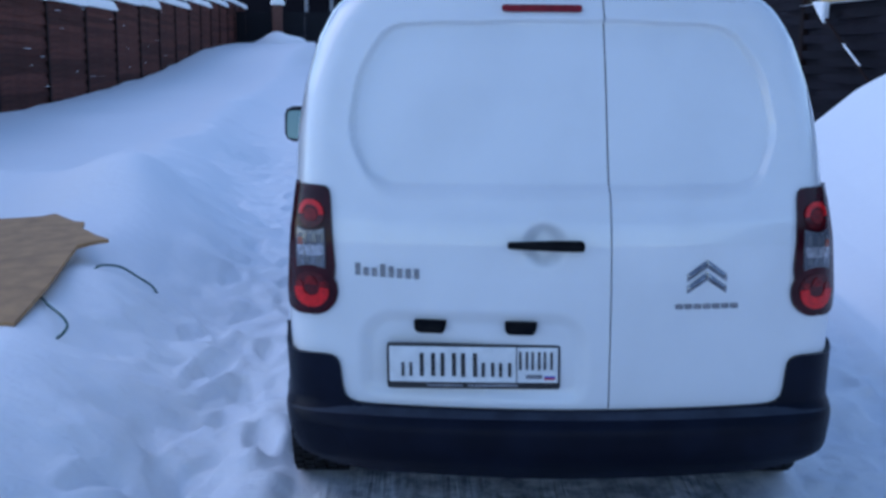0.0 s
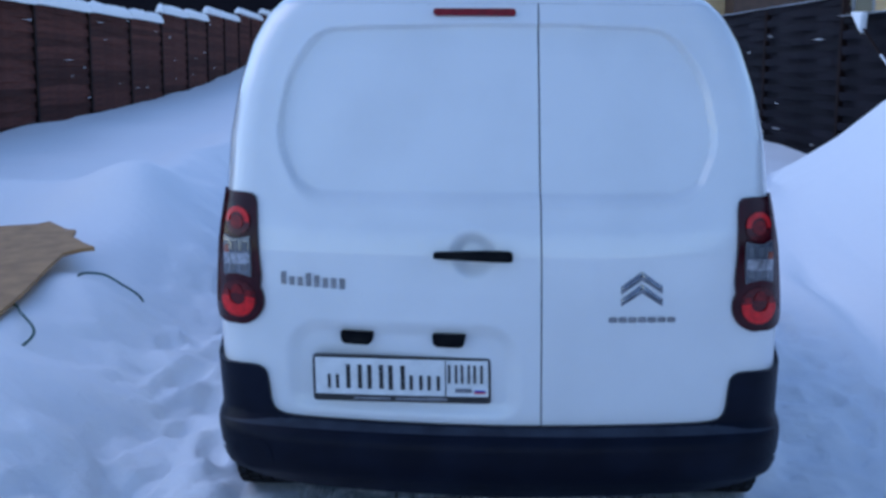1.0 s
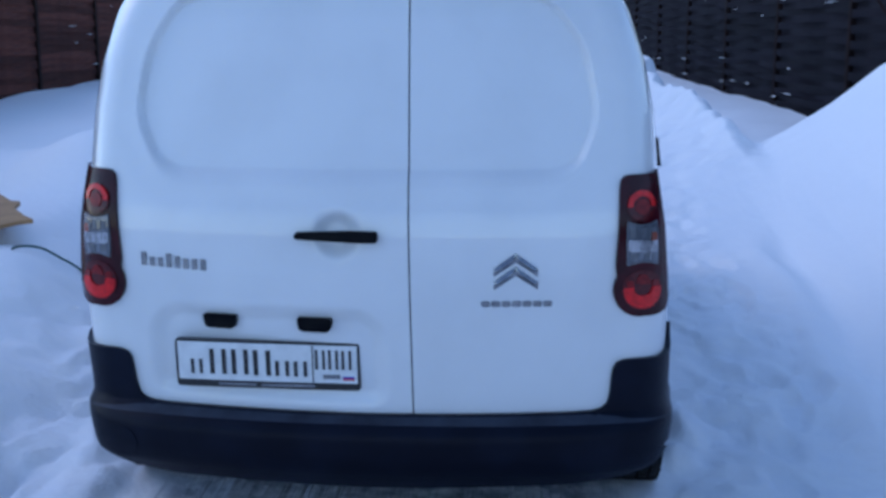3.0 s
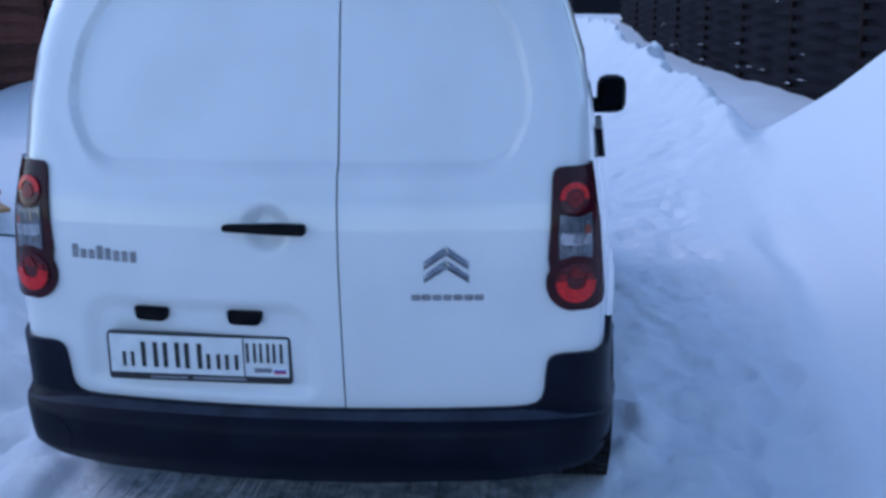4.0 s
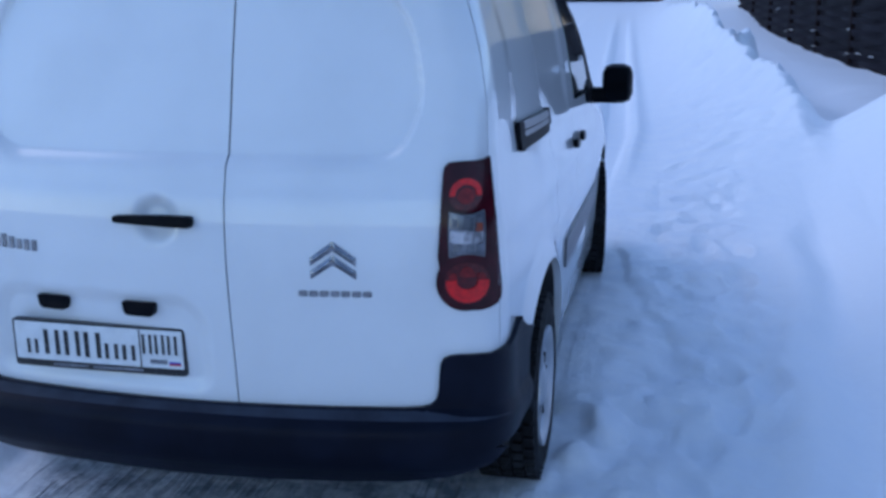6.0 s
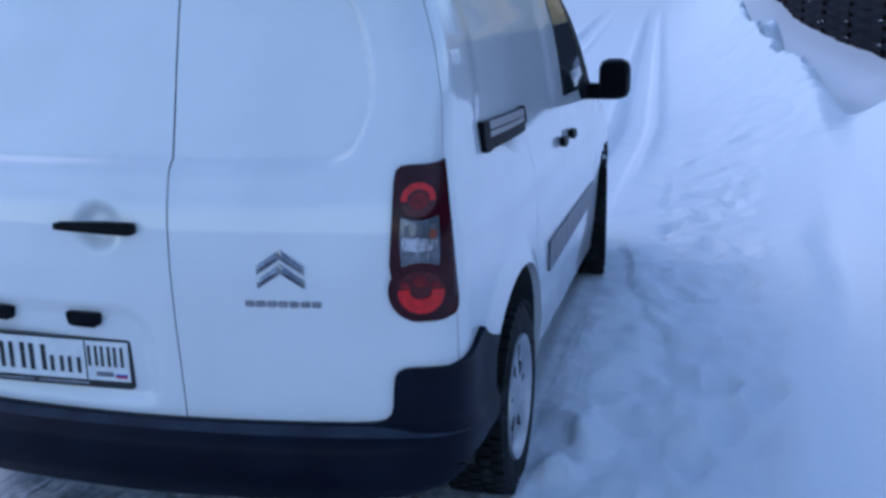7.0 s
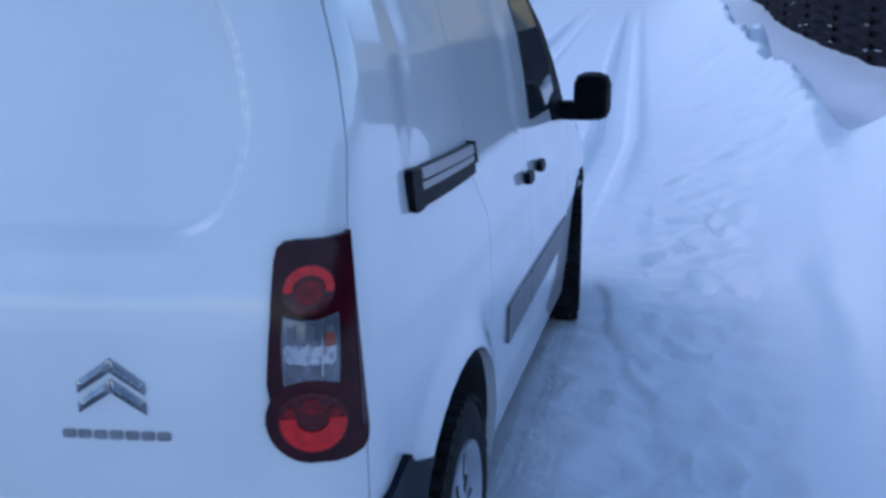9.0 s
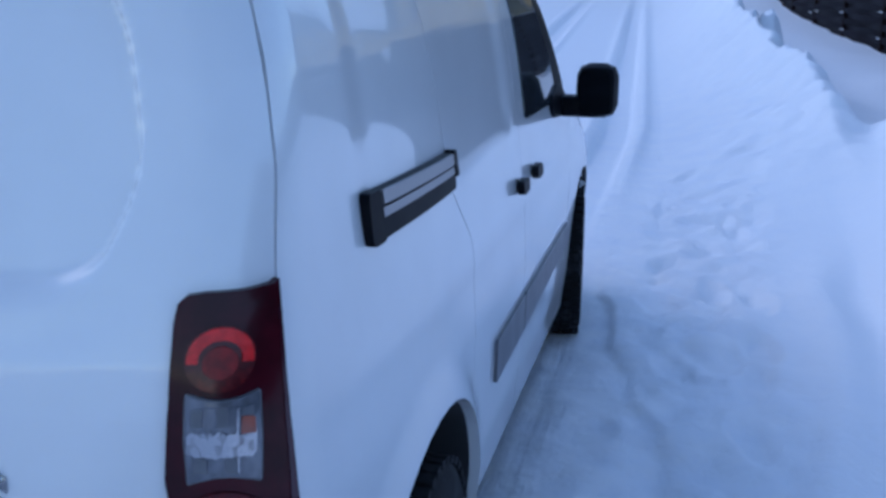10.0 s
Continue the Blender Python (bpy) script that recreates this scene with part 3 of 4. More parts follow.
GAP = 0.132
PANEL_L = rounded([(GAP + 0.05, 1.118), (-0.575, 1.112), (-0.672, 1.3), (-0.635, 1.5), (-0.54, 1.642), (-0.2, 1.652), (GAP + 0.05, 1.655)], 0.07)
PANEL_R = rounded([(GAP - 0.05, 1.112), (0.59, 1.122), (0.672, 1.3), (0.635, 1.5), (0.53, 1.642), (0.3, 1.652), (GAP - 0.05, 1.655)], 0.07)
NICHE = rounded([(-0.625, 0.505), (0.05, 0.5), (0.05, 0.7), (0.0, 0.757), (-0.57, 0.757), (-0.625, 0.7)], 0.05)


def stamp_rear(a, z):
    """Relief of the rear doors: the blind window panels, the plate's hollow and the handle's dish."""
    d = 0.0
    if 1.0 < z < 1.72:
        e = depth_in(PANEL_L if a < GAP else PANEL_R, a, z)
        d -= 0.026 * float(smooth(-0.003, 0.0115 + 0.055 * float(smooth(1.2, 1.13, z)), e)) + 0.003 * float(smooth(-0.09, -0.03, e))
    if 0.47 < z < 0.8 and -0.7 < a < 0.1:
        d -= 0.018 * float(smooth(-0.028, 0.03, depth_in(NICHE, a, z)))
    r = math.hypot(a + 0.068, z - 0.984)
    if r < 0.08:
        d -= 0.023 * float(smooth(0.078, 0.028, r))
    return d


def stamp_side(y, z):
    """Relief of the sides: the blind window panel and a soft crease."""
    d = -0.008 * float(smooth(-0.03, 0.1, depth_in(SIDE_PANEL, y, z)))
    for hub in (REAR_HUB, FRONT_HUB):
        d += 0.022 * float(smooth(0.1, 0.0, abs(math.hypot(y - hub[0], z - hub[1]) - 0.42)))
    return d + 0.004 * float(smooth(0.06, 0.0, abs(z - 0.95)))


REAR_HUB, FRONT_HUB = (0.745, 0.31), (3.44, 0.385)
SIDE_PANEL = rounded([(0.43, 1.15), (1.76, 1.145), (1.83, 1.6), (0.5, 1.6)], 0.07)

van = empty("panel_van", pose(0, 0, 0), "white panel van with black bumper parked on packed snow", "van")

# inner shell, seen only as darkness in the joints
bm = bmesh.new()
rows = []
for z in [0.3, 0.45, 0.6, 0.74, 0.76, 0.9, 1.05, 1.2, 1.35, 1.5, 1.62, 1.7, 1.76]:
    X, Y, A, _, _ = contour(z)
    full = [(s * q) for s, qs in ((1, np.linspace(0, A[-1], 60)), (-1, np.linspace(A[-1], 0, 60)[1:-1])) for q in qs]
    ring = []
    for q in full:
        p = wrap(q, z, -0.045)
        if z < 0.75:
            p.x = max(-0.6, min(0.6, p.x))
        ring.append(bm.verts.new(p))
    rows.append(ring)
for p, q in zip(rows, rows[1:]):
    for k in range(len(p)):
        bm.faces.new((p[k], p[(k + 1) % len(p)], q[(k + 1) % len(p)], q[k]))
bm.faces.new(rows[0][::-1]), bm.faces.new(rows[-1])
part("inner_shell", bm, SHELL, van, "dark inner metal behind the joints")

# roof
bm = bmesh.new()
rows = []
for z in [1.7165, 1.73, 1.74, 1.755, 1.77, 1.785, 1.8, 1.81, 1.817]:
    A = contour(z)[2]
    full = [(s * q) for s, qs in ((1, np.linspace(0, A[-1], 110)), (-1, np.linspace(A[-1], 0, 110)[1:-1])) for q in qs]
    rows.append([bm.verts.new(wrap(q, z)) for q in full])
for p, q in zip(rows, rows[1:]):
    for k in range(len(p)):
        bm.faces.new((p[k], p[(k + 1) % len(p)], q[(k + 1) % len(p)], q[k]))
bm.faces.new(rows[-1])
part("roof", bm, PAINT, van)

# rear doors
left_door = part("rear_door", applied([(GAP - 0.0022, 0.462)] + [(GAP - 0.0022, 1.716)] + edge_line(1.716, 0.462, -1), wrap, 0, 0.03, 0.0065, stamp_rear), PAINT, van)
right_door = part("rear_door", applied([(GAP + 0.0022, 1.716)] + [(GAP + 0.0022, 0.462)] + edge_line(0.462, 1.716, 1), wrap, 0, 0.03, 0.0065, stamp_rear), PAINT, van)


def arc(y, z, r, a0, a1, n=16):
    return [(y + r * math.cos(radians(a0 + (a1 - a0) * k / n)), z + r * math.sin(radians(a0 + (a1 - a0) * k / n))) for k in range(n + 1)]


def rear_edge(z):
    X, Y, A, c, _ = contour(z)
    return float(np.interp(c + 0.005, A, Y))


for side in (1, -1):
    f = flank(side)
    ends = [(rear_edge(z), z) for z in np.linspace(1.716, 0.53, 12)]
    quarter = ends + arc(*REAR_HUB, 0.43, 150, 4) + [(1.172, 0.3), (1.178, 0.42), (1.12, 0.62), (1.12, 1.0), (1.0, 1.12), (1.0, 1.716)]
    slide = [(1.004, 1.716), (1.004, 1.122), (1.124, 1.002), (1.124, 0.622), (1.182, 0.42), (1.182, 0.3), (1.84, 0.3), (1.86, 1.0), (1.9, 1.716)]
    door = [(1.904, 1.716), (1.864, 1.0), (1.844, 0.3), (2.86, 0.3), (2.93, 0.8), (2.95, 1.1), (2.93, 1.15), (2.6, 1.716)]
    fender = [(2.937, 1.1), (2.937, 0.8), (2.867, 0.3), (2.95, 0.3)] + arc(*FRONT_HUB, 0.41, 192, -12) + [(4.0, 0.3), (4.05, 0.9), (3.8, 1.0), (3.35, 1.09)]
    part("quarter_panel", applied(quarter, f, 0, 0.01, 0.02, stamp_side), PAINT, van)
    sl = part("sliding_door", applied(slide, f, 0, 0.03, 0.03, stamp_side), PAINT, van)
    fd = part("front_door", applied(door, f, 0, 0.03, 0.04, stamp_side), PAINT, van)
    if side == 1:
        part("scratch", applied([(1.17, 0.925), (1.23, 0.945), (1.28, 0.975), (1.22, 0.952)], f, 0.0012, 0.002, 0.05), STRIP, sl, "faint grey scuff mark")
    part("fender", applied(fender, f, 0, 0.03, 0.05), PAINT, van)
    # black arch liners
    for hub, r in ((REAR_HUB, 0.428), (FRONT_HUB, 0.408)):
        bm = bmesh.new()
        ring = [(bm.verts.new(f(p[0], max(p[1], 0.25), -0.004)), bm.verts.new((side * 0.6, p[0], p[1]))) for p in arc(*hub, r, 200, -20, 24)]
        for p, q in zip(ring, ring[1:]):
            bm.faces.new((p[0], p[1], q[1], q[0]))
        part("arch_liner", bm, SHELL, van)
    # windows of the front doors
    pane = rounded([(1.99, 1.16), (2.7, 1.145), (2.62, 1.3), (2.4, 1.58), (2.3, 1.64), (2.05, 1.65)], 0.03)
    part("window_pane", applied(pane, f, 0.005, 0.008, 0.06), GLASS, fd, "dark window pane")
    part("window_trim", applied(rounded([(2.66, 1.13), (2.925, 1.13), (2.9, 1.2), (2.8, 1.3), (2.695, 1.4), (2.6, 1.5), (2.46, 1.62), (2.3, 1.66), (2.28, 1.635), (2.38, 1.55), (2.56, 1.34)], 0.01), f, 0.004, 0.01, 0.05), TRIM, fd, "black window trim")
    part("mirror_foot", applied(rounded([(2.52, 1.14), (2.56, 1.1), (2.9, 1.08), (2.88, 1.15), (2.78, 1.2), (2.7, 1.2), (2.6, 1.185), (2.54, 1.175)], 0.015), f, 0.014, 0.03, 0.05), TRIM, fd, "black mirror foot")
    # rub strips
    part("rub_strip", applied(rounded([(1.39, 0.565), (1.849, 0.565), (1.851, 0.675), (1.39, 0.678)], 0.012), f, 0.009, 0.02, 0.06), STRIP, sl, "grey plastic rub strip")
    part("rub_strip", applied(rounded([(1.855, 0.565), (2.84, 0.58), (2.9, 0.668), (1.857, 0.675)], 0.012), f, 0.009, 0.02, 0.06), STRIP, fd, "grey plastic rub strip")
    # door handles
    for y, owner in ((1.78, sl), (2.05, fd)):
        part("handle", applied(rounded([(y - 0.05, 0.984), (y + 0.05, 0.984), (y + 0.05, 1.02), (y - 0.05, 1.02)], 0.018), f, 0.026 if side > 0 else 0.01, 0.02, 0.03), TRIM, owner, "black door handle")

# nose, windscreen and bonnet
bm = bmesh.new()
rows = []
for z in [0.32, 0.45, 0.6, 0.75, 0.9, 0.97, 1.0, 1.03, 1.06, 1.09]:
    X, Y, A, _, _ = contour(z)
    a0 = float(np.interp(min(4.0, Y[-1] - 0.2) if z < 0.95 else 3.4, Y, A))
    rows.append([bm.verts.new(wrap(s, z)) for s in list(np.linspace(a0, A[-1], 24)) + list(-np.linspace(A[-1], a0, 24)[1:])])
for p, q in zip(rows, rows[1:]):
    for k in range(len(p) - 1):
        bm.faces.new((p[k], p[k + 1], q[k + 1], q[k]))
part("nose", bm, PAINT, van)
bm = bmesh.new()
rows = []
for z in [1.1, 1.2, 1.3, 1.4, 1.5, 1.6, 1.7]:
    X, Y, A, _, _ = contour(z)
    a0 = A[-1] - 0.95
    rows.append([bm.verts.new(wrap(s, z, -0.004)) for s in list(np.linspace(a0, A[-1], 24)) + list(-np.linspace(A[-1], a0, 24)[1:])])
for p, q in zip(rows, rows[1:]):
    for k in range(len(p) - 1):
        bm.faces.new((p[k], p[k + 1], q[k + 1], q[k]))
part("windscreen", bm, GLASS, van, "dark windscreen glass")

# rear bumper: one bar round the tail, with upright corners that run to the arches
def bumper_form(a, z, off=0.0):
    zz = max(z, 0.3)
    push = table(z, 0.2, 0.03, 0.26, 0.055, 0.34, 0.078, 0.405, 0.082, 0.42, 0.078, 0.434, 0.064, 0.446, 0.044, 0.456, 0.026, 0.464, 0.016, 0.48, 0.014, 0.7, 0.016)
    side = float(smooth(0.6, 0.95, abs(a)))
    p = wrap(a, max(zz, 0.3), push * (1 - 0.72 * side) + (0.012 + 0.01 * float(smooth(1.0, 1.2, abs(a)))) * side + off)
    p.z = z
    if z < 0.3:
        p.y += (0.3 - z) * 0.6
        p.x *= 1 - (0.3 - z) * 0.5
    return p


def flank_a(y, z):
    X, Y, A, _, _ = contour(z)
    return float(np.interp(y, Y, A))


def mirrored(points):
    return [(-a, z) for a, z in points[::-1]]


half = ([(0.0, 0.462), (0.6, 0.465), (0.65, 0.468), (0.676, 0.475), (0.691, 0.49), (0.698, 0.515), (0.703, 0.57), (0.707, 0.596), (0.717, 0.612), (0.734, 0.62), (0.76, 0.623), (0.82, 0.622)]
        + [(flank_a(y, 0.63), z) for y, z in ((0.1, 0.619), (0.16, 0.625), (0.22, 0.64), (0.27, 0.66), (0.3, 0.672), (0.312, 0.655), (0.36, 0.628))]
        + [(flank_a(y, z), z) for y, z in arc(*REAR_HUB, 0.432, 136, 141, 2)] + [(flank_a(y, 0.45), z) for y, z in ((0.405, 0.55), (0.402, 0.48), (0.396, 0.42), (0.38, 0.385), (0.34, 0.37), (0.25, 0.36), (0.16, 0.354), (0.1, 0.348))] + [(0.875, 0.332), (0.82, 0.3), (0.74, 0.266), (0.6, 0.243), (0.0, 0.232)])
bumper = part("rear_bumper", applied(half + mirrored(half)[1:-1], bumper_form, 0.0, 0.05, 0.014), PLASTIC, van, "black textured plastic rear bumper with raised corners")

# the ledge's sky sheen is put into this paler colour, along with its dust
ledge = [(0.0, 0.4425), (0.66, 0.4405), (0.73, 0.439), (0.81, 0.437), (0.89, 0.431), (0.89, 0.434), (0.81, 0.443), (0.735, 0.4505), (0.69, 0.459), (0.66, 0.4612), (0.0, 0.4595)]
part("pale_ledge", applied(ledge + mirrored(ledge)[1:-1], bumper_form, 0.0016, 0.003, 0.012), DUST_SHEEN, bumper, "top ledge of the bumper, paler for dust and sky sheen")
# added thin oval standing in for the rounded form of the bumper corner
part("corner_oval", applied(oval(-0.735, 0.35, 0.06, 0.05), bumper_form, 0.002, 0.006, 0.02), PLASTIC, bumper, "thin black oval for the rounded bumper corner")

# tail lamps
for side in (1, -1):
    g = (lambda s: lambda a, z, off=0.0: wrap(s * a, z, off))(side)
    top, low = corner_at(1.16) - 0.001, corner_at(0.78) - 0.003
    shape = [(0.709, 0.9), (0.717, 1.0), (0.721, 1.115), (0.725, 1.136), (0.737, 1.147), (0.76, 1.15), (0.81, 1.15), (0.85, 1.153), (top, 1.157),
             (corner_at(1.06) - 0.001, 1.06), (corner_at(0.95) - 0.002, 0.95), (corner_at(0.87) - 0.002, 0.87), (low, 0.8), (low - 0.003, 0.776), (low - 0.016, 0.762), (0.845, 0.753), (0.82, 0.75)]
    shape = shape + oval(0.781, 0.828, 0.078, 0.078, 12, 280, 150)
    lamp = part("tail_lamp", applied(shape, g, 0.012, 0.03, 0.03), HOUSING, van, "dark red tail lamp cluster")
    part("brake_lens", applied(oval(0.781, 1.066, 0.043, 0.043), g, 0.016, 0.004, 0.03), DEEP, lamp, "round red lens")
    part("lens_ring", applied(oval(0.781, 1.067, 0.04, 0.04, 20, -8, 188) + oval(0.781, 1.066, 0.026, 0.025, 20, 188, -8), g, 0.019, 0.003, 0.03), RED, lamp, "bright red lens arc")
    part("brake_centre", applied(oval(0.781, 1.062, 0.021, 0.021), g, 0.0185, 0.003, 0.03), MIDRED, lamp, "dull red lens centre")
    # clear middle lens: hollow above and below, dark cells on top, a broken bright band, grey facets under it
    bow = [(0.742 + 0.088 * k / 8, 1.021 - 0.011 * math.sin(math.pi * k / 8)) for k in range(9)]
    sag = [(0.83 - 0.088 * k / 8, 0.899 + 0.011 * math.sin(math.pi * k / 8)) for k in range(9)]
    clear = rounded([bow[0]] + bow[1:-1:2] + [bow[-1], (0.8325, 0.96), sag[0]] + sag[1:-1:2] + [sag[-1], (0.7395, 0.96)], 0.008, 3)
    part("lens_rim", applied([(0.786 + (u - 0.786) * 1.05, 0.96 + (v - 0.96) * 1.045) for u, v in clear], g, 0.0155, 0.005, 0.02), STRIP, lamp, "pale rim of the clear lens")
    part("reversing_lens", applied(clear, g, 0.017, 0.005, 0.02), CLEAR, lamp, "clear ribbed reversing lens")
    cells = random.Random(21)
    for k in range(5):
        u = 0.749 + 0.0152 * k
        part("lens_cell", applied([(u, 0.979), (u + 0.0125, 0.979), (u + 0.0125, 1.004), (u, 1.004 + 0.003 * cells.uniform(-1, 1))], g, 0.0185, 0.002, 0.02), (STRIP, CLEAR, STRIP, CLEAR, STRIP)[k], lamp, "dark cell of the clear lens")
    part("lens_band", applied([(0.744 + 0.0063 * k, 0.938 + 0.005 * cells.uniform(-1, 1)) for k in range(14)] + [(0.826 - 0.0063 * k, 0.969 + 0.005 * cells.uniform(-1, 1)) for k in range(14)], g, 0.0182, 0.002, 0.02), BRIGHT, lamp, "bright band of the clear lens")
    for k in range(26):
        u, v = 0.7445 + 0.0062 * (k % 13) + 0.002 * cells.uniform(-1, 1), (0.962, 0.946)[k // 13] + 0.004 * cells.uniform(-1, 1) - 0.000012 * (k % 13 - 6) ** 2
        ring = [(u + 0.0045 * cells.uniform(0.5, 1.3) * math.cos(q), v + 0.0085 * cells.uniform(0.7, 1.2) * math.sin(q)) for q in (0.3, 1.3, 2.5, 3.6, 4.6, 5.6)]
        part("lens_reflector", applied(ring, g, 0.018 + 0.0007 * (k % 4), 0.002, 0.02), (BRIGHT, CHROME, BRIGHT)[k % 3], lamp, "bright facet behind the clear lens")
    for k in range(4):
        u = 0.749 + 0.019 * k
        part("lens_facet", applied([(u, 0.916), (u + 0.017, 0.914), (u + 0.0165, 0.934), (u + 0.001, 0.937)], g, 0.0185, 0.002, 0.02), (STRIP, CLEAR)[k % 2], lamp, "grey facet of the clear lens")
    part("lens_divider", applied([(0.8025, 0.915), (0.8045, 0.915), (0.8045, 1.004), (0.8025, 1.004)], g, 0.02, 0.003, 0.02), BRIGHT, lamp, "thin bright rib of the clear lens")
    part("indicator_reflector", applied(rounded([(0.807, 0.968), (0.825, 0.967), (0.824, 0.99), (0.808, 0.992)], 0.004), g, 0.0198, 0.002, 0.02), AMBER, lamp, "small amber reflector")
    part("side_lens", applied([(0.858, 1.12), (0.868, 1.0), (0.873, 0.9), (0.873, 0.81), (corner_at(0.81) - 0.004, 0.81), (corner_at(0.9) - 0.004, 0.9), (corner_at(1.0) - 0.004, 1.0), (corner_at(1.12) - 0.006, 1.12)], g, 0.0135, 0.003, 0.03), PURPLE, lamp, "plum-tinted side of the lamp")
    part("fog_lens", applied(oval(0.785, 0.828, 0.06, 0.058), g, 0.016, 0.004, 0.03), DEEP, lamp, "round red lens")
    part("lens_ring", applied(oval(0.785, 0.828, 0.055, 0.053, 20, 172, 368) + oval(0.785, 0.834, 0.026, 0.022, 18, 368, 172), g, 0.019, 0.003, 0.03), RED, lamp, "bright red lens arc")
    part("upper_reflector", applied(oval(0.785, 0.84, 0.02, 0.034, 18, 10, 170), g, 0.0185, 0.003, 0.03), MIDRED, lamp)
    for da in (-0.036, 0.036):
        part("upper_reflector", applied(oval(0.785 + da, 0.845, 0.011, 0.012), g, 0.0185, 0.003, 0.03), MIDRED, lamp)

# high brake lamp
part("high_brake_lamp", applied(rounded([(-0.183, 1.678), (0.064, 1.678), (0.064, 1.7), (-0.183, 1.7)], 0.01), wrap, 0.006, 0.02, 0.03), BRAKE, left_door, "narrow dark red brake lamp")

# door handle
part("handle", applied(rounded([(-0.182, 0.975), (-0.02, 0.968), (0.048, 0.967), (0.048, 0.998), (-0.03, 0.999), (-0.182, 0.993)], 0.012), wrap, 0.028, 0.022, 0.03), TRIM, left_door, "black pull handle over a round dish")

# plate, its frame and lamps in the hollow
frame_out = rounded([(-0.553, 0.53), (-0.018, 0.526), (-0.018, 0.667), (-0.553, 0.672)], 0.012, 3)
flat_rear = lambda a, z, off=0.0: Vector((a + LEAN_X * (z - 0.5), -0.019 + 0.06 * (a + 0.285) ** 2 - 0.03 * (z - 0.6) - off, z))
plate = part("number_plate", applied(frame_out, flat_rear, 0.0, 0.02, 0.05), INK, van, "white registration plate in a black holder")
part("plate_sheet", applied([(-0.545, 0.552), (-0.026, 0.548), (-0.026, 0.66), (-0.545, 0.665)], flat_rear, 0.003, 0.002, 0.1), WHITE, plate, "white enamel plate")
for a0, a1, z0, z1 in ((-0.508, -0.474, 0.57, 0.613), (-0.452, -0.404, 0.57, 0.644), (-0.388, -0.34, 0.57, 0.644), (-0.325, -0.275, 0.568, 0.643),
                       (-0.262, -0.222, 0.568, 0.613), (-0.208, -0.17, 0.567, 0.612), (-0.146, -0.118, 0.59, 0.647), (-0.108, -0.08, 0.59, 0.647), (-0.07, -0.042, 0.59, 0.646)):
    w = 0.27 * (a1 - a0)
    for u in (a0, a1 - w):
        part("plate_bar", applied([(u, z0), (u + w, z0), (u + w, z1), (u, z1)], flat_rear, 0.005, 0.002, 0.1), INK, plate)
part("plate_bar", applied([(-0.155, 0.55), (-0.152, 0.55), (-0.152, 0.661), (-0.155, 0.661)], flat_rear, 0.005, 0.002, 0.2), INK, plate)
part("plate_bar", applied([(-0.125, 0.561), (-0.075, 0.561), (-0.075, 0.574), (-0.125, 0.574)], flat_rear, 0.0045, 0.002, 0.1), GREY, plate)
part("flag_bar", applied([(-0.068, 0.564), (-0.034, 0.564), (-0.034, 0.569), (-0.068, 0.569)], flat_rear, 0.005, 0.002, 0.1), BLUE, plate)
part("flag_bar", applied([(-0.068, 0.558), (-0.034, 0.558), (-0.034, 0.564), (-0.068, 0.564)], flat_rear, 0.005, 0.002, 0.1), FLAGRED, plate)
part("holder_bar", applied([(-0.43, 0.536), (-0.32, 0.536), (-0.32, 0.543), (-0.43, 0.543)], flat_rear, 0.002, 0.002, 0.1), GREY, plate)
part("holder_bar", applied([(-0.305, 0.535), (-0.15, 0.535), (-0.15, 0.543), (-0.305, 0.543)], flat_rear, 0.002, 0.002, 0.1), GREY, plate)
for a in (-0.42, -0.142):
    part("plate_lamp", applied(rounded([(a - 0.05, 0.745), (a + 0.052, 0.744), (a + 0.046, 0.712), (a + 0.036, 0.703), (a - 0.036, 0.704), (a - 0.047, 0.712)], 0.008, 3), wrap, 0.002, 0.03, 0.03), TRIM, left_door, "black plate lamp")

# badges as plain shapes
for k, dz in ((0, 0.0), (1, -0.037)):
    for s in (-1, 1):
        cx = 0.428
        zt = 0.938 + dz
        arm = [(cx, zt), (cx + s * 0.062, zt - 0.045), (cx + s * 0.062, zt - 0.067), (cx, zt - 0.026)]
        part("badge_chevron", applied(arm if s == 1 else arm[::-1], wrap, 0.004, 0.006, 0.004, lambda u, v, q=arm: 0.007 * float(smooth(0.0, 0.011, depth_in(q, u, v)))), CHROME, right_door, "chrome chevron badge")
for k in range(7):
    a = 0.33 + 0.0292 * k
    part("badge_bar", applied(rounded([(a, 0.785), (a + 0.0245, 0.785), (a + 0.0245, 0.801), (a, 0.801)], 0.004, 2), wrap, 0.004, 0.004, 0.03), GREY, right_door)
for k in range(8):
    a, h = -0.648 + 0.026 * k, (0.038, 0.024, 0.024, 0.036, 0.03, 0.024, 0.024, 0.024)[k]
    part("badge_bar", applied([(a, 0.88 - 0.001 * k), (a + 0.016, 0.88 - 0.001 * k), (a + 0.016, 0.88 + h), (a, 0.88 + h)], wrap, 0.004, 0.004, 0.03), GREY, left_door)

# sliding door rail
f = flank(1)
rail = part("door_rail", applied(rounded([(0.45, 1.132), (0.99, 1.135), (1.0, 1.208), (0.455, 1.214)], 0.012), f, 0.012, 0.03, 0.06), TRIM, van, "black sliding door rail")
part("rail_track", applied([(0.52, 1.19), (0.985, 1.184), (0.985, 1.206), (0.52, 1.213)], f, 0.016, 0.012, 0.06), RAILM, rail, "bright metal rail track")
part("rail_track", applied([(0.515, 1.168), (0.985, 1.166), (0.985, 1.18), (0.515, 1.184)], f, 0.0145, 0.012, 0.06), RAILM, rail, "bright metal rail track")
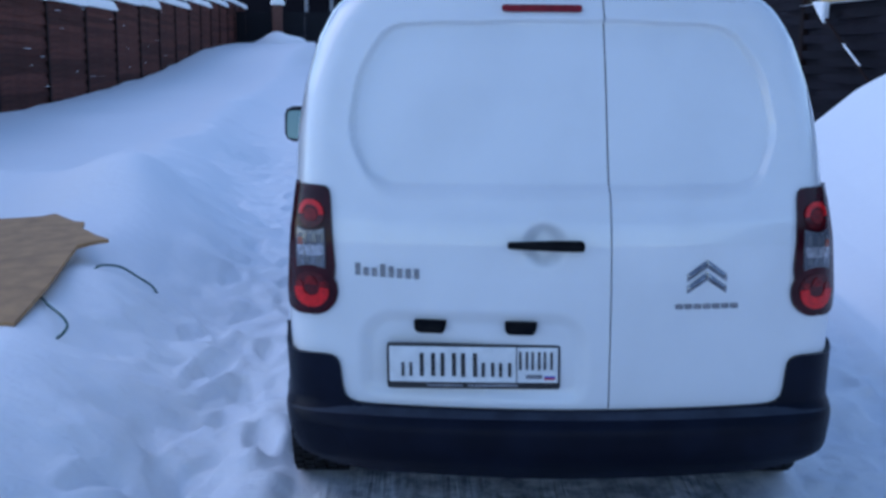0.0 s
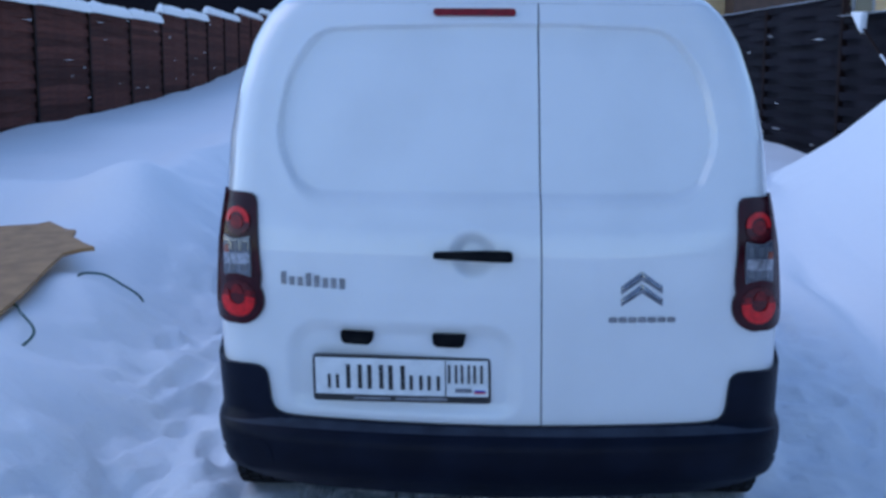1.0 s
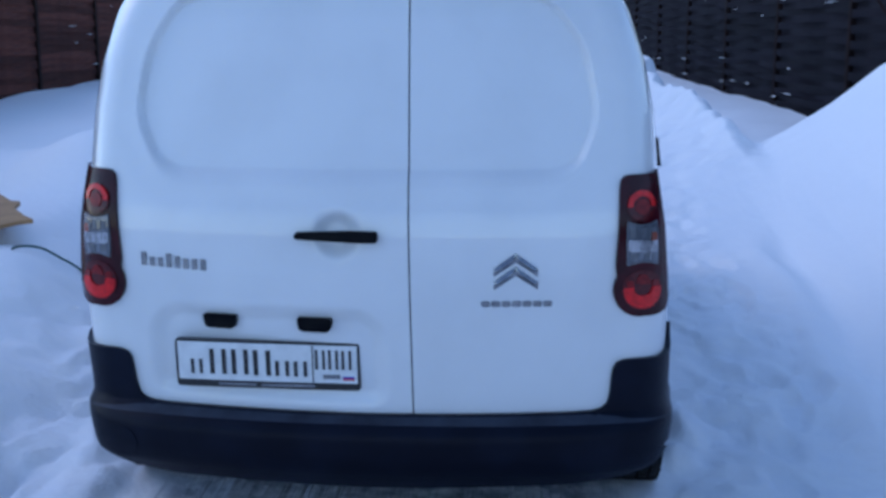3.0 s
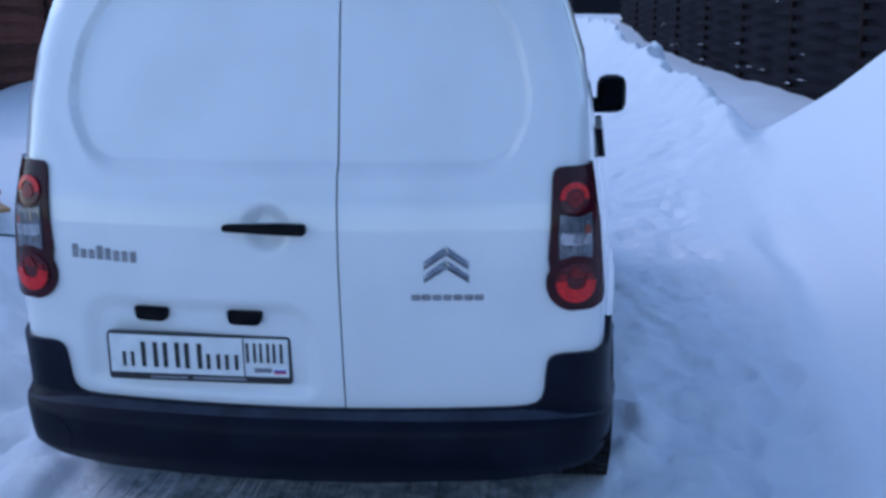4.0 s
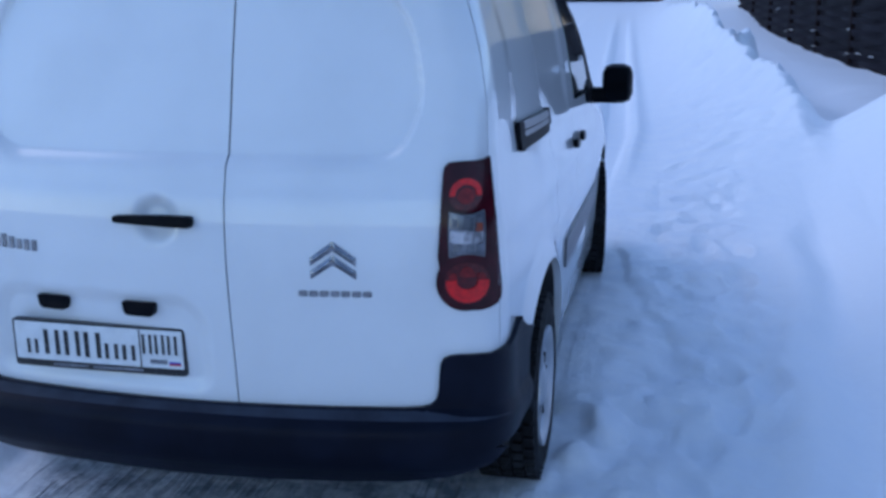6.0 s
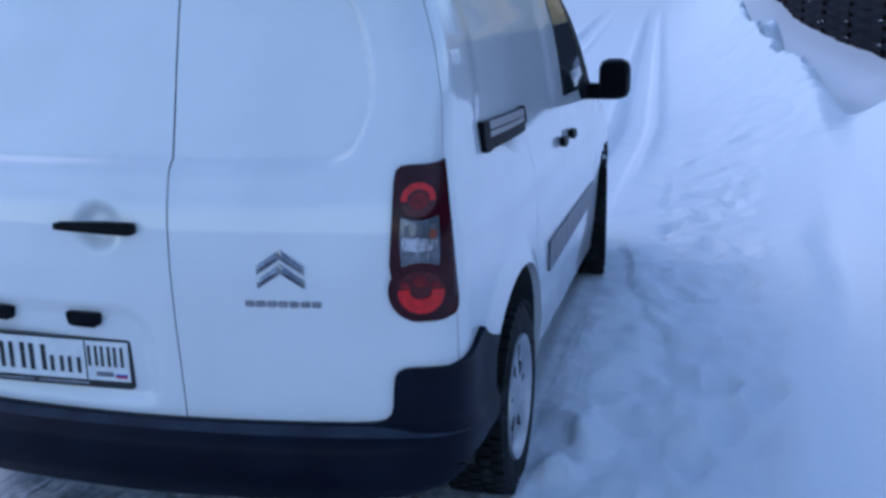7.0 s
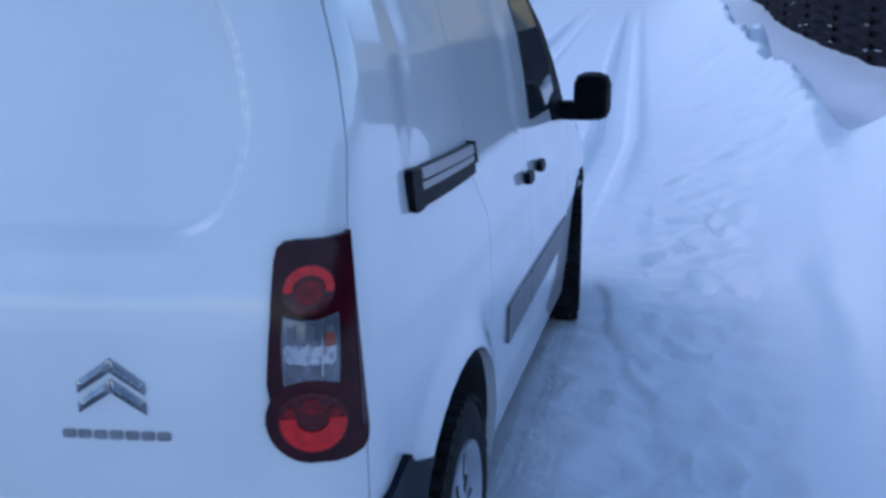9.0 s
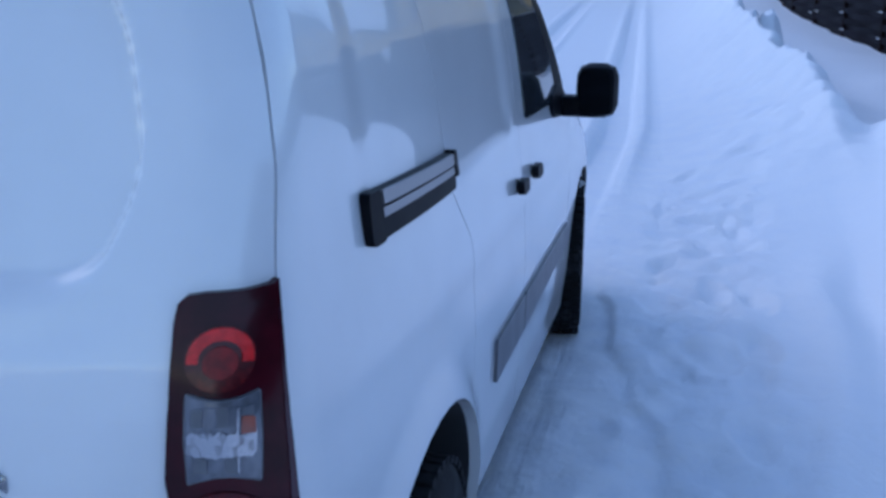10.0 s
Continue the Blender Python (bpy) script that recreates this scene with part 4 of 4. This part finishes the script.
part("end_cap", applied(rounded([(0.448, 1.13), (0.51, 1.131), (0.512, 1.216), (0.452, 1.217)], 0.012), f, 0.017, 0.02, 0.03), TRIM, rail, "black end cap of the rail")
part("end_stop", applied(rounded([(0.985, 1.16), (1.01, 1.158), (1.012, 1.212), (0.985, 1.213)], 0.005), f, 0.017, 0.02, 0.03), TRIM, rail, "black end stop of the rail")

# door mirrors
for side, wide in ((1, 0.0), (-1, 0.132)):
    base = Vector((side * (0.828 + wide), 2.8, 1.08))
    bm = box(bmesh.new(), -0.03, 0.2, -0.045, 0.045, 0.0, 0.075, 0.018)
    box(bm, 0.105, 0.252, -0.06, 0.06, 0.0, 0.19, 0.045)
    bmesh.ops.transform(bm, matrix=Matrix.Translation(base) @ Matrix.Diagonal((side, 1, 1, 1)), verts=bm.verts)
    if side < 0:
        bmesh.ops.reverse_faces(bm, faces=bm.faces)
    mir = part("door_mirror", bm, TRIM, van, "black plastic door mirror")
    glass = bmesh.new()
    ring = [glass.verts.new((base.x + side * (0.178 + u), 2.8 - 0.0615, 1.175 + v)) for u, v in rounded([(-0.055, -0.075), (0.055, -0.075), (0.055, 0.075), (-0.055, 0.075)], 0.03)]
    glass.faces.new(ring)
    glass.normal_update()
    if glass.faces[:][0].normal.y > 0:
        bmesh.ops.reverse_faces(glass, faces=glass.faces)
    mid_glass = Vector((base.x + side * 0.178, 2.8 - 0.0615, 1.175))
    bmesh.ops.transform(glass, matrix=Matrix.Translation(mid_glass + Vector((0, -0.034 if side > 0 else -0.014, 0))) @ pose(0, 0, 0, -5, 0, side * (24 if side > 0 else 5)) @ Matrix.Translation(-mid_glass), verts=glass.verts)
    part("mirror_glass", glass, MIRROR, mir, "mirror glass")

# wheels
def make_wheel(side, hub, steer=0):
    R = 0.312
    tyre = part("tyre", lathe([(-0.09, 0.2), (-0.098, 0.23), (-0.1, 0.27), (-0.085, R - 0.012), (0.085, R - 0.012), (0.1, 0.27), (0.098, 0.23), (0.09, 0.2)], 56), RUBBER, van, "winter tyre packed with snow")
    tread = bmesh.new()
    for k in range(44):
        for j, x in enumerate((-0.078, -0.04, 0.0, 0.04, 0.078)):
            ang = math.tau * (k + 0.5 * (j % 2)) / 44
            box(tread, x - 0.016, x + 0.016, -0.0145, 0.0145, R - 0.016, R, turn=Matrix.Rotation(ang, 4, "X"))
    part("tread", tread, RUBBER, tyre)
    rim = part("wheel_cover", lathe([(0.07, 0.205), (0.1, 0.2), (0.094, 0.185), (0.075, 0.17), (0.082, 0.08), (0.096, 0.045), (0.098, 0.0)], 48), ALLOY, tyre, "silver wheel cover with dark slots")
    for k in range(6):
        ang = math.tau * k / 6 + 0.35
        part("wheel_slot", box(bmesh.new(), 0.07, 0.0862, -0.005, 0.005, 0.07, 0.118, 0.002, Matrix.Rotation(ang, 4, "X")), INK, tyre)
        part("wheel_groove", box(bmesh.new(), 0.07, 0.0825, -0.002, 0.002, 0.1, 0.165, 0.001, Matrix.Rotation(ang + 0.26, 4, "X")), STRIP, tyre)
    tyre.matrix_local = pose(side * (0.816 if hub == REAR_HUB else 0.82), hub[0], hub[1], 0, 0, (0 if side > 0 else 180) + steer)


for side in (1, -1):
    make_wheel(side, REAR_HUB)
    make_wheel(side, FRONT_HUB, 6)


# ---- fences and what lies on the snow by them ----
def leaning_sheet(name, outline, thick, m, mat, label, category):
    bm = bmesh.new()
    lower = [bm.verts.new((x, y, 0)) for x, y in outline]
    upper = [bm.verts.new((x, y, thick)) for x, y in outline]
    bm.faces.new(lower[::-1]), bm.faces.new(upper)
    n = len(outline)
    for k in range(n):
        bm.faces.new((lower[k], lower[(k + 1) % n], upper[(k + 1) % n], upper[k]))
    bmesh.ops.transform(bm, matrix=m, verts=bm.verts)
    return tagged(finish(name, bm, mat, smooth=False), label, category)


def fence_run(name, start, end, top, panel, mat, label, tint, seed, weave, mid_posts, base_sink=0.3):
    """A woven board fence in panels between posts: boards pass before and behind the posts by turns."""
    a, b = Vector((*start, 0)), Vector((*end, 0))
    n = round((b - a).length / panel)
    d = (b - a) / n
    ang = math.atan2(d.y, d.x)
    run = empty(name, pose(0, 0, 0), label, "fence")
    rng = random.Random(seed)
    post = block(-0.05, 0.05, -0.05, 0.05, 0, 1, 0.01)
    post_mesh = bpy.data.meshes.new("post")
    post.to_mesh(post_mesh), post.free()
    post_mesh.materials.append(POSTM)
    boards = []
    for sign in (1, -1):
        bm = bmesh.new()
        rows = []
        for k in range(13):
            t = k / 12
            off = sign * weave * math.cos(math.tau * t)
            rows.append([bm.verts.new((d.length * (t - 0.0), off + y, z)) for y, z in ((-0.016, 0.0), (0.006, 0.0), (0.014, 0.114), (-0.004, 0.114))])
        for p, q in zip(rows, rows[1:]):
            for k in range(4):
                bm.faces.new((p[k], q[k], q[(k + 1) % 4], p[(k + 1) % 4]))
        bm.faces.new(rows[0]), bm.faces.new(rows[-1][::-1])
        bmesh.ops.recalc_face_normals(bm, faces=bm.faces)
        me = bpy.data.meshes.new("board")
        bm.to_mesh(me), bm.free()
        me.materials.append(mat)
        boards.append(me)
    for i in range(n):
        p = a + d * i
        q = p + d * 0.5
        g = at_ground(q.x, q.y)
        zt = top(q.y)
        for w in (p, q) if mid_posts else (p,):
            o = new("post", post_mesh)
            o.parent = run
            o.matrix_world = pose(w.x, w.y, g - base_sink, 0, 0, math.degrees(ang)) @ Matrix.Diagonal((1, 1, zt - g + base_sink, 1))
        k, z = 0, zt - 0.11
        while z > g - 0.25:
            o = new("board", boards[k % 2])
            o.parent = run
            o.matrix_world = pose(p.x, p.y, z, 0, 0, math.degrees(ang))
            z -= 0.104
            k += 1
        # snow lying along the top and here and there on a board
        cap = bmesh.new()
        rows = []
        for k in range(25):
            t = k / 24
            h = tint * (0.09 + 0.03 * rng.random()) * min(1, 25 * t + 0.6, 25 * (1 - t) + 0.6)
            rows.append([cap.verts.new((d.length * t, y, z * h)) for y, z in ((-0.09, 0), (-0.1, 0.4), (-0.06, 0.85), (0, 1), (0.06, 0.85), (0.1, 0.4), (0.09, 0))])
        for u, v in zip(rows, rows[1:]):
            for k in range(6):
                cap.faces.new((u[k], v[k], v[k + 1], u[k + 1]))
            cap.faces.new((u[6], v[6], v[0], u[0]))
        cap.faces.new(rows[0]), cap.faces.new(rows[-1][::-1])
        bmesh.ops.recalc_face_normals(cap, faces=cap.faces)
        bmesh.ops.transform(cap, matrix=pose(p.x, p.y, zt - 0.005, 0, 0, math.degrees(ang)), verts=cap.verts)
        part("snow_cap", cap, SNOW, run, "snow lying on the fence top")
    return run


def left_top(y):
    return 2.44 + 0.008 * (y - 12) if y < 22.8 else 2.74 + 0.013 * (y - 23) if y < 29.2 else 3.02 + 0.28 * math.floor((y - 29.2) / 6.2 + 0.01)


left_fence = fence_run("wooden_fence", (-6.149, 2.05), (-9.76, 55.15), left_top, 2.955, BROWN, "red-brown woven board fence standing in deep snow", 1.9, 3, 0.012, False)
right_fence = fence_run("wooden_fence", (6.94, -13.25), (3.04, 35.5), lambda y: 2.55 if y > 13 else 2.28, 3.26, DARK, "dark brown woven board fence behind the snow bank", 0.14, 5, 0.03, False)

# snow slivers lying on boards of the fences
def slivers(run, start, end, count, seed, low, high):
    rng = random.Random(seed)
    a, b = Vector((*start, 0)), Vector((*end, 0))
    ang = math.degrees(math.atan2((b - a).y, (b - a).x))
    n = (b - a).normalized().cross(Vector((0, 0, 1)))
    if n.dot(Vector((0, 5, 0)) - a) < 0:
        n = -n
    for k in range(count):
        p = a.lerp(b, rng.random()) + n * 0.045
        z = at_ground(p.x, p.y) + low + (high - low) * rng.random() ** 1.5
        w = 0.08 + 0.3 * rng.random()
        bm = bmesh.new()
        tips = [bm.verts.new((-w, 0, -0.004)), bm.verts.new((w, 0, -0.004))]
        k0 = w * rng.uniform(-0.5, 0.5)
        ring = [bm.verts.new((k0 + 0.3 * w * rng.uniform(-1, 1), y, v)) for y, v in ((-0.016, -0.005), (0.016, -0.005), (0.014, 0.004), (0.0, 0.008), (-0.014, 0.004))]
        for i in range(5):
            for tip in tips:
                bm.faces.new((ring[i], ring[(i + 1) % 5], tip))
        bmesh.ops.recalc_face_normals(bm, faces=bm.faces)
        bmesh.ops.transform(bm, matrix=pose(p.x, p.y, z, 0, 0, ang), verts=bm.verts)
        part("snow_sliver", bm, SNOW, run)


slivers(left_fence, (-6.86, 12.6), (-8.0, 29.5), 20, 4, 0.25, 1.7)
slivers(right_fence, (4.9, 12.0), (3.6, 28.0), 20, 8, 0.15, 1.8)


pole = tagged(finish("leaning_pole", tube([(4.72, 12.15, 2.38), (4.85, 10.5, 1.4), (4.9, 9.9, 1.05)], 0.018), POSTM), "dark metal pole leaning on the fence with snow on it", "pole")
wedge = bmesh.new()
a = [wedge.verts.new(p) for p in ((4.68, 12.0, 2.3), (4.7, 11.55, 2.28), (4.71, 11.62, 2.0))]
b = [wedge.verts.new(v.co + Vector((0.09, 0.01, 0.0))) for v in a]
wedge.faces.new(a), wedge.faces.new(b[::-1])
for k in range(3):
    wedge.faces.new((a[k], b[k], b[(k + 1) % 3], a[(k + 1) % 3]))
bmesh.ops.recalc_face_normals(wedge, faces=wedge.faces)
bmesh.ops.bevel(wedge, geom=wedge.edges[:], offset=0.02, segments=2, affect="EDGES")
part("snow_wedge", wedge, SNOW, pole, "wedge of snow caught on the pole")
part("snow_sliver", tube([(4.79, 11.0, 1.73), (4.82, 10.7, 1.56), (4.84, 10.55, 1.47)], 0.014), SNOW, pole)


# ---- left: board and cables on the snow ----
board = leaning_sheet("scrap_board", [(0.0, -0.15), (0.19, -0.2), (0.215, 0.35), (0.212, 0.8), (0.215, 1.06), (0.29, 1.14), (0.36, 1.17), (0.28, 1.27), (0.17, 1.45), (0.155, 1.6), (0.1, 1.62), (0.05, 1.69), (-0.06, 1.85), (-0.12, 1.79), (-0.33, 1.77), (-0.65, 1.75), (-1.1, 1.5), (-1.05, -0.1)], 0.022,
                      Matrix.Translation((-2.4, 1.5, 0.405)) @ pose(0, 0, 0, 5.5, -2, 6), PLY, "weathered brown particle board with broken edge lying on snow", "board")


def cable(points):
    pts = []
    v = [Vector(p) for p in points]
    for i in range(len(v) - 1):
        p0, p1, p2, p3 = v[max(i - 1, 0)], v[i], v[i + 1], v[min(i + 2, len(v) - 1)]
        for k in range(6):
            t = k / 6
            pts.append(0.5 * (2 * p1 + (p2 - p0) * t + (2 * p0 - 5 * p1 + 4 * p2 - p3) * t * t + (3 * p1 - p0 - 3 * p2 + p3) * t ** 3))
    pts.append(v[-1])
    return tagged(finish("garden_hose", tube(pts, 0.0065), CABLE), "thin dark green hose sticking out of the snow", "hose", "hoses by the board")


cable([(-2.21, 2.45, 0.39), (-2.15, 2.4, 0.45), (-2.11, 2.46, 0.45), (-2.06, 2.55, 0.42), (-2.0, 2.64, 0.35), (-1.965, 2.69, 0.31), (-1.94, 2.73, 0.27), (-1.92, 2.77, at_ground(-1.92, 2.77) - 0.03)])
cable([(-2.32, 1.9, 0.4), (-2.22, 1.77, 0.418), (-2.17, 1.68, 0.413), (-2.1, 1.58, 0.405), (-2.03, 1.48, 0.392), (-1.995, 1.41, 0.377), (-2.0, 1.37, 0.355), (-2.03, 1.36, 0.33)])


# ---- far end of the lane: gate, brick pillars and a dark building ----
def brick_pillar(x, y, z0, z1):
    pillar = empty("brick_pillar", pose(x, y, z0), "red brick gate pillar with a snow cap", "pillar", "gate pillars")
    part("core", block(-0.2, 0.2, -0.2, 0.2, -0.5, z1 - z0), BRICKM, pillar)
    brick = block(-0.055, 0.055, -0.06, 0.06, -0.0325, 0.0325, 0.004)
    me = bpy.data.meshes.new("brick")
    brick.to_mesh(me), brick.free()
    me.materials.append(BRICKM)
    for r in range(int((z1 - z0) / 0.075)):
        for k in range(4):
            o = new("brick", me)
            o.parent = pillar
            o.matrix_local = pose(-0.18 + 0.12 * k, -0.165, 0.04 + 0.075 * r)
    cap = lathe([(0, 0.33), (0.1, 0.34), (0.22, 0.28), (0.3, 0.14), (0.32, 0.0)], 20, "z")
    bmesh.ops.transform(cap, matrix=Matrix.Translation((0, 0, z1 - z0)), verts=cap.verts)
    part("snow_cap", cap, SNOW, pillar, "rounded snow cap")


brick_pillar(-7.45, 50.0, 2.0, 3.85)
brick_pillar(0.15, 50.0, 1.2, 3.6)
for x0, x1 in ((-9.4, -7.7), (-7.2, -0.1), (0.4, 4.0)):
    gate = empty("metal_gate", pose((x0 + x1) / 2, 50.1, 1.2), "dark blue-grey sheet metal gate in snow", "gate", "gates at the end of the lane")
    w = (x1 - x0) / 2
    n = max(2, round((x1 - x0) / 0.2))
    sheet = bpy.data.meshes.new("sheet")
    b = block(-w / n + 0.006, w / n - 0.006, -0.015, 0.015, 0, 2.35, 0.006)
    b.to_mesh(sheet), b.free()
    sheet.materials.append(GATE)
    for k in range(n):
        o = new("sheet", sheet)
        o.parent = gate
        o.matrix_local = pose(-w + (2 * k + 1) * w / n, 0.01 * (k % 2), 0)
    part("rail", block(-w, w, 0.03, 0.07, 2.2, 2.3), GATE, gate)
heap = bmesh.new()
bmesh.ops.create_icosphere(heap, subdivisions=4, radius=1)
for v in heap.verts:
    v.co = Vector((v.co.x * 1.7, v.co.y * 1.3, v.co.z * 0.95 * (1 - 0.35 * abs(v.co.x)))) * (1 + 0.16 * noise.noise(v.co * 2.2))
tagged(finish("snow_mound", heap, SNOW), "rounded mound of snow before the gate", "snow mound").matrix_world = pose(-7.1, 48.0, 1.62)

far_house = empty("dark_building", pose(-6, 64, 1.5), "dark timber building with pale porch columns", "building")
part("wall", block(-40, 16, 0, 8, -0.5, 8), DARK, far_house)
part("roof", box(bmesh.new(), -41, 17, -1.5, 9, 8.0, 8.4), ROOFM, far_house)
for k in range(5):
    part("column", block(-1.6 + 1.45 * k, -1.4 + 1.45 * k, -1.2, -1.0, -0.5, 8, 0.02), PALE, far_house)


# ---- house behind the right fence ----
def make_house(x0, x1, y0, y1, z0, eave, peaks):
    house = empty("timber_house", pose(0, 0, 0), "beige timber-clad house with brown beams and snowy gables", "house")
    part("wall", block(x0, x1, y0, y1, z0, eave), SIDING, house)
    plank = bpy.data.meshes.new("plank")
    b = block(x0, x1, -0.02, 0.0, 0.0, 0.17, 0.004)
    b.to_mesh(plank), b.free()
    plank.materials.append(SIDING)
    for k in range(int((eave - z0) / 0.18)):
        o = new("plank", plank)
        o.parent = house
        o.matrix_local = pose(0, y0, z0 + 0.18 * k)
    for px, half, top in peaks:
        bm = bmesh.new()
        f = [bm.verts.new((px - half, y0 - 0.03, eave)), bm.verts.new((px + half, y0 - 0.03, eave)), bm.verts.new((px, y0 - 0.03, top))]
        g = [bm.verts.new((v.co.x, y1, v.co.z)) for v in f]
        bm.faces.new(f), bm.faces.new(g[::-1])
        for k in range(3):
            bm.faces.new((f[k], g[k], g[(k + 1) % 3], f[(k + 1) % 3]))
        bmesh.ops.recalc_face_normals(bm, faces=bm.faces)
        gable = part("gable", bm, SIDING, house)
        for s in (-1, 1):
            slope = math.degrees(math.atan2(top - eave, half))
            length = math.hypot(half, top - eave)
            part("roof_slope", box(bmesh.new(), -length / 2 - 0.4, length / 2 + 0.2, y0 - 0.7, y1 + 0.3, 0.02, 0.16, 0.0, pose(px + s * half / 2, 0, (eave + top) / 2, 0, s * slope, 0)), ROOFM, gable)
            part("roof_snow", box(bmesh.new(), -length / 2 - 0.35, length / 2 + 0.1, y0 - 0.72, y1 + 0.3, 0.16, 0.42, 0.08, pose(px + s * half / 2, 0, (eave + top) / 2, 0, s * slope, 0)), SNOW, gable)
            part("beam", box(bmesh.new(), -length / 2, length / 2, y0 - 0.12, y0 - 0.04, -0.26, -0.04, 0.0, pose(px + s * half / 2, 0, (eave + top) / 2, 0, s * slope, 0)), BEAM, gable)
            part("brace", box(bmesh.new(), -half * 0.36, half * 0.36, y0 - 0.1, y0 - 0.035, -0.08, 0.08, 0.0, pose(px + s * half * 0.33, 0, eave + (top - eave) * 0.33, 0, -s * 50, 0)), BEAM, gable)
        part("beam", block(px - half, px + half, y0 - 0.12, y0 - 0.04, eave - 0.1, eave + 0.12), BEAM, gable)
        part("post", block(px - 0.09, px + 0.09, y0 - 0.11, y0 - 0.035, eave, top - 0.2), BEAM, gable)
    for wx in (x0 + 0.6, (x0 + x1) / 2 - 0.6, x1 - 2.2):
        win = part("window", block(wx, wx + 1.3, y0 - 0.06, y0 - 0.025, 2.6, 4.2), PALE, house, "pale framed window")
        part("pane", block(wx + 0.09, wx + 0.6, y0 - 0.075, y0 - 0.063, 2.7, 4.1), GLASS, win)
        part("pane", block(wx + 0.7, wx + 1.21, y0 - 0.075, y0 - 0.063, 2.7, 4.1), GLASS, win)
    return house


house = make_house(4.3, 17.5, 32.0, 40.0, 0.3, 5.6, ((7.4, 3.1, 8.6), (14.2, 3.3, 8.8)))
part("porch", block(7.1, 9.7, 30.6, 31.95, 0.3, 3.9, 0.03), BEAM, house, "dark brown boarded porch")
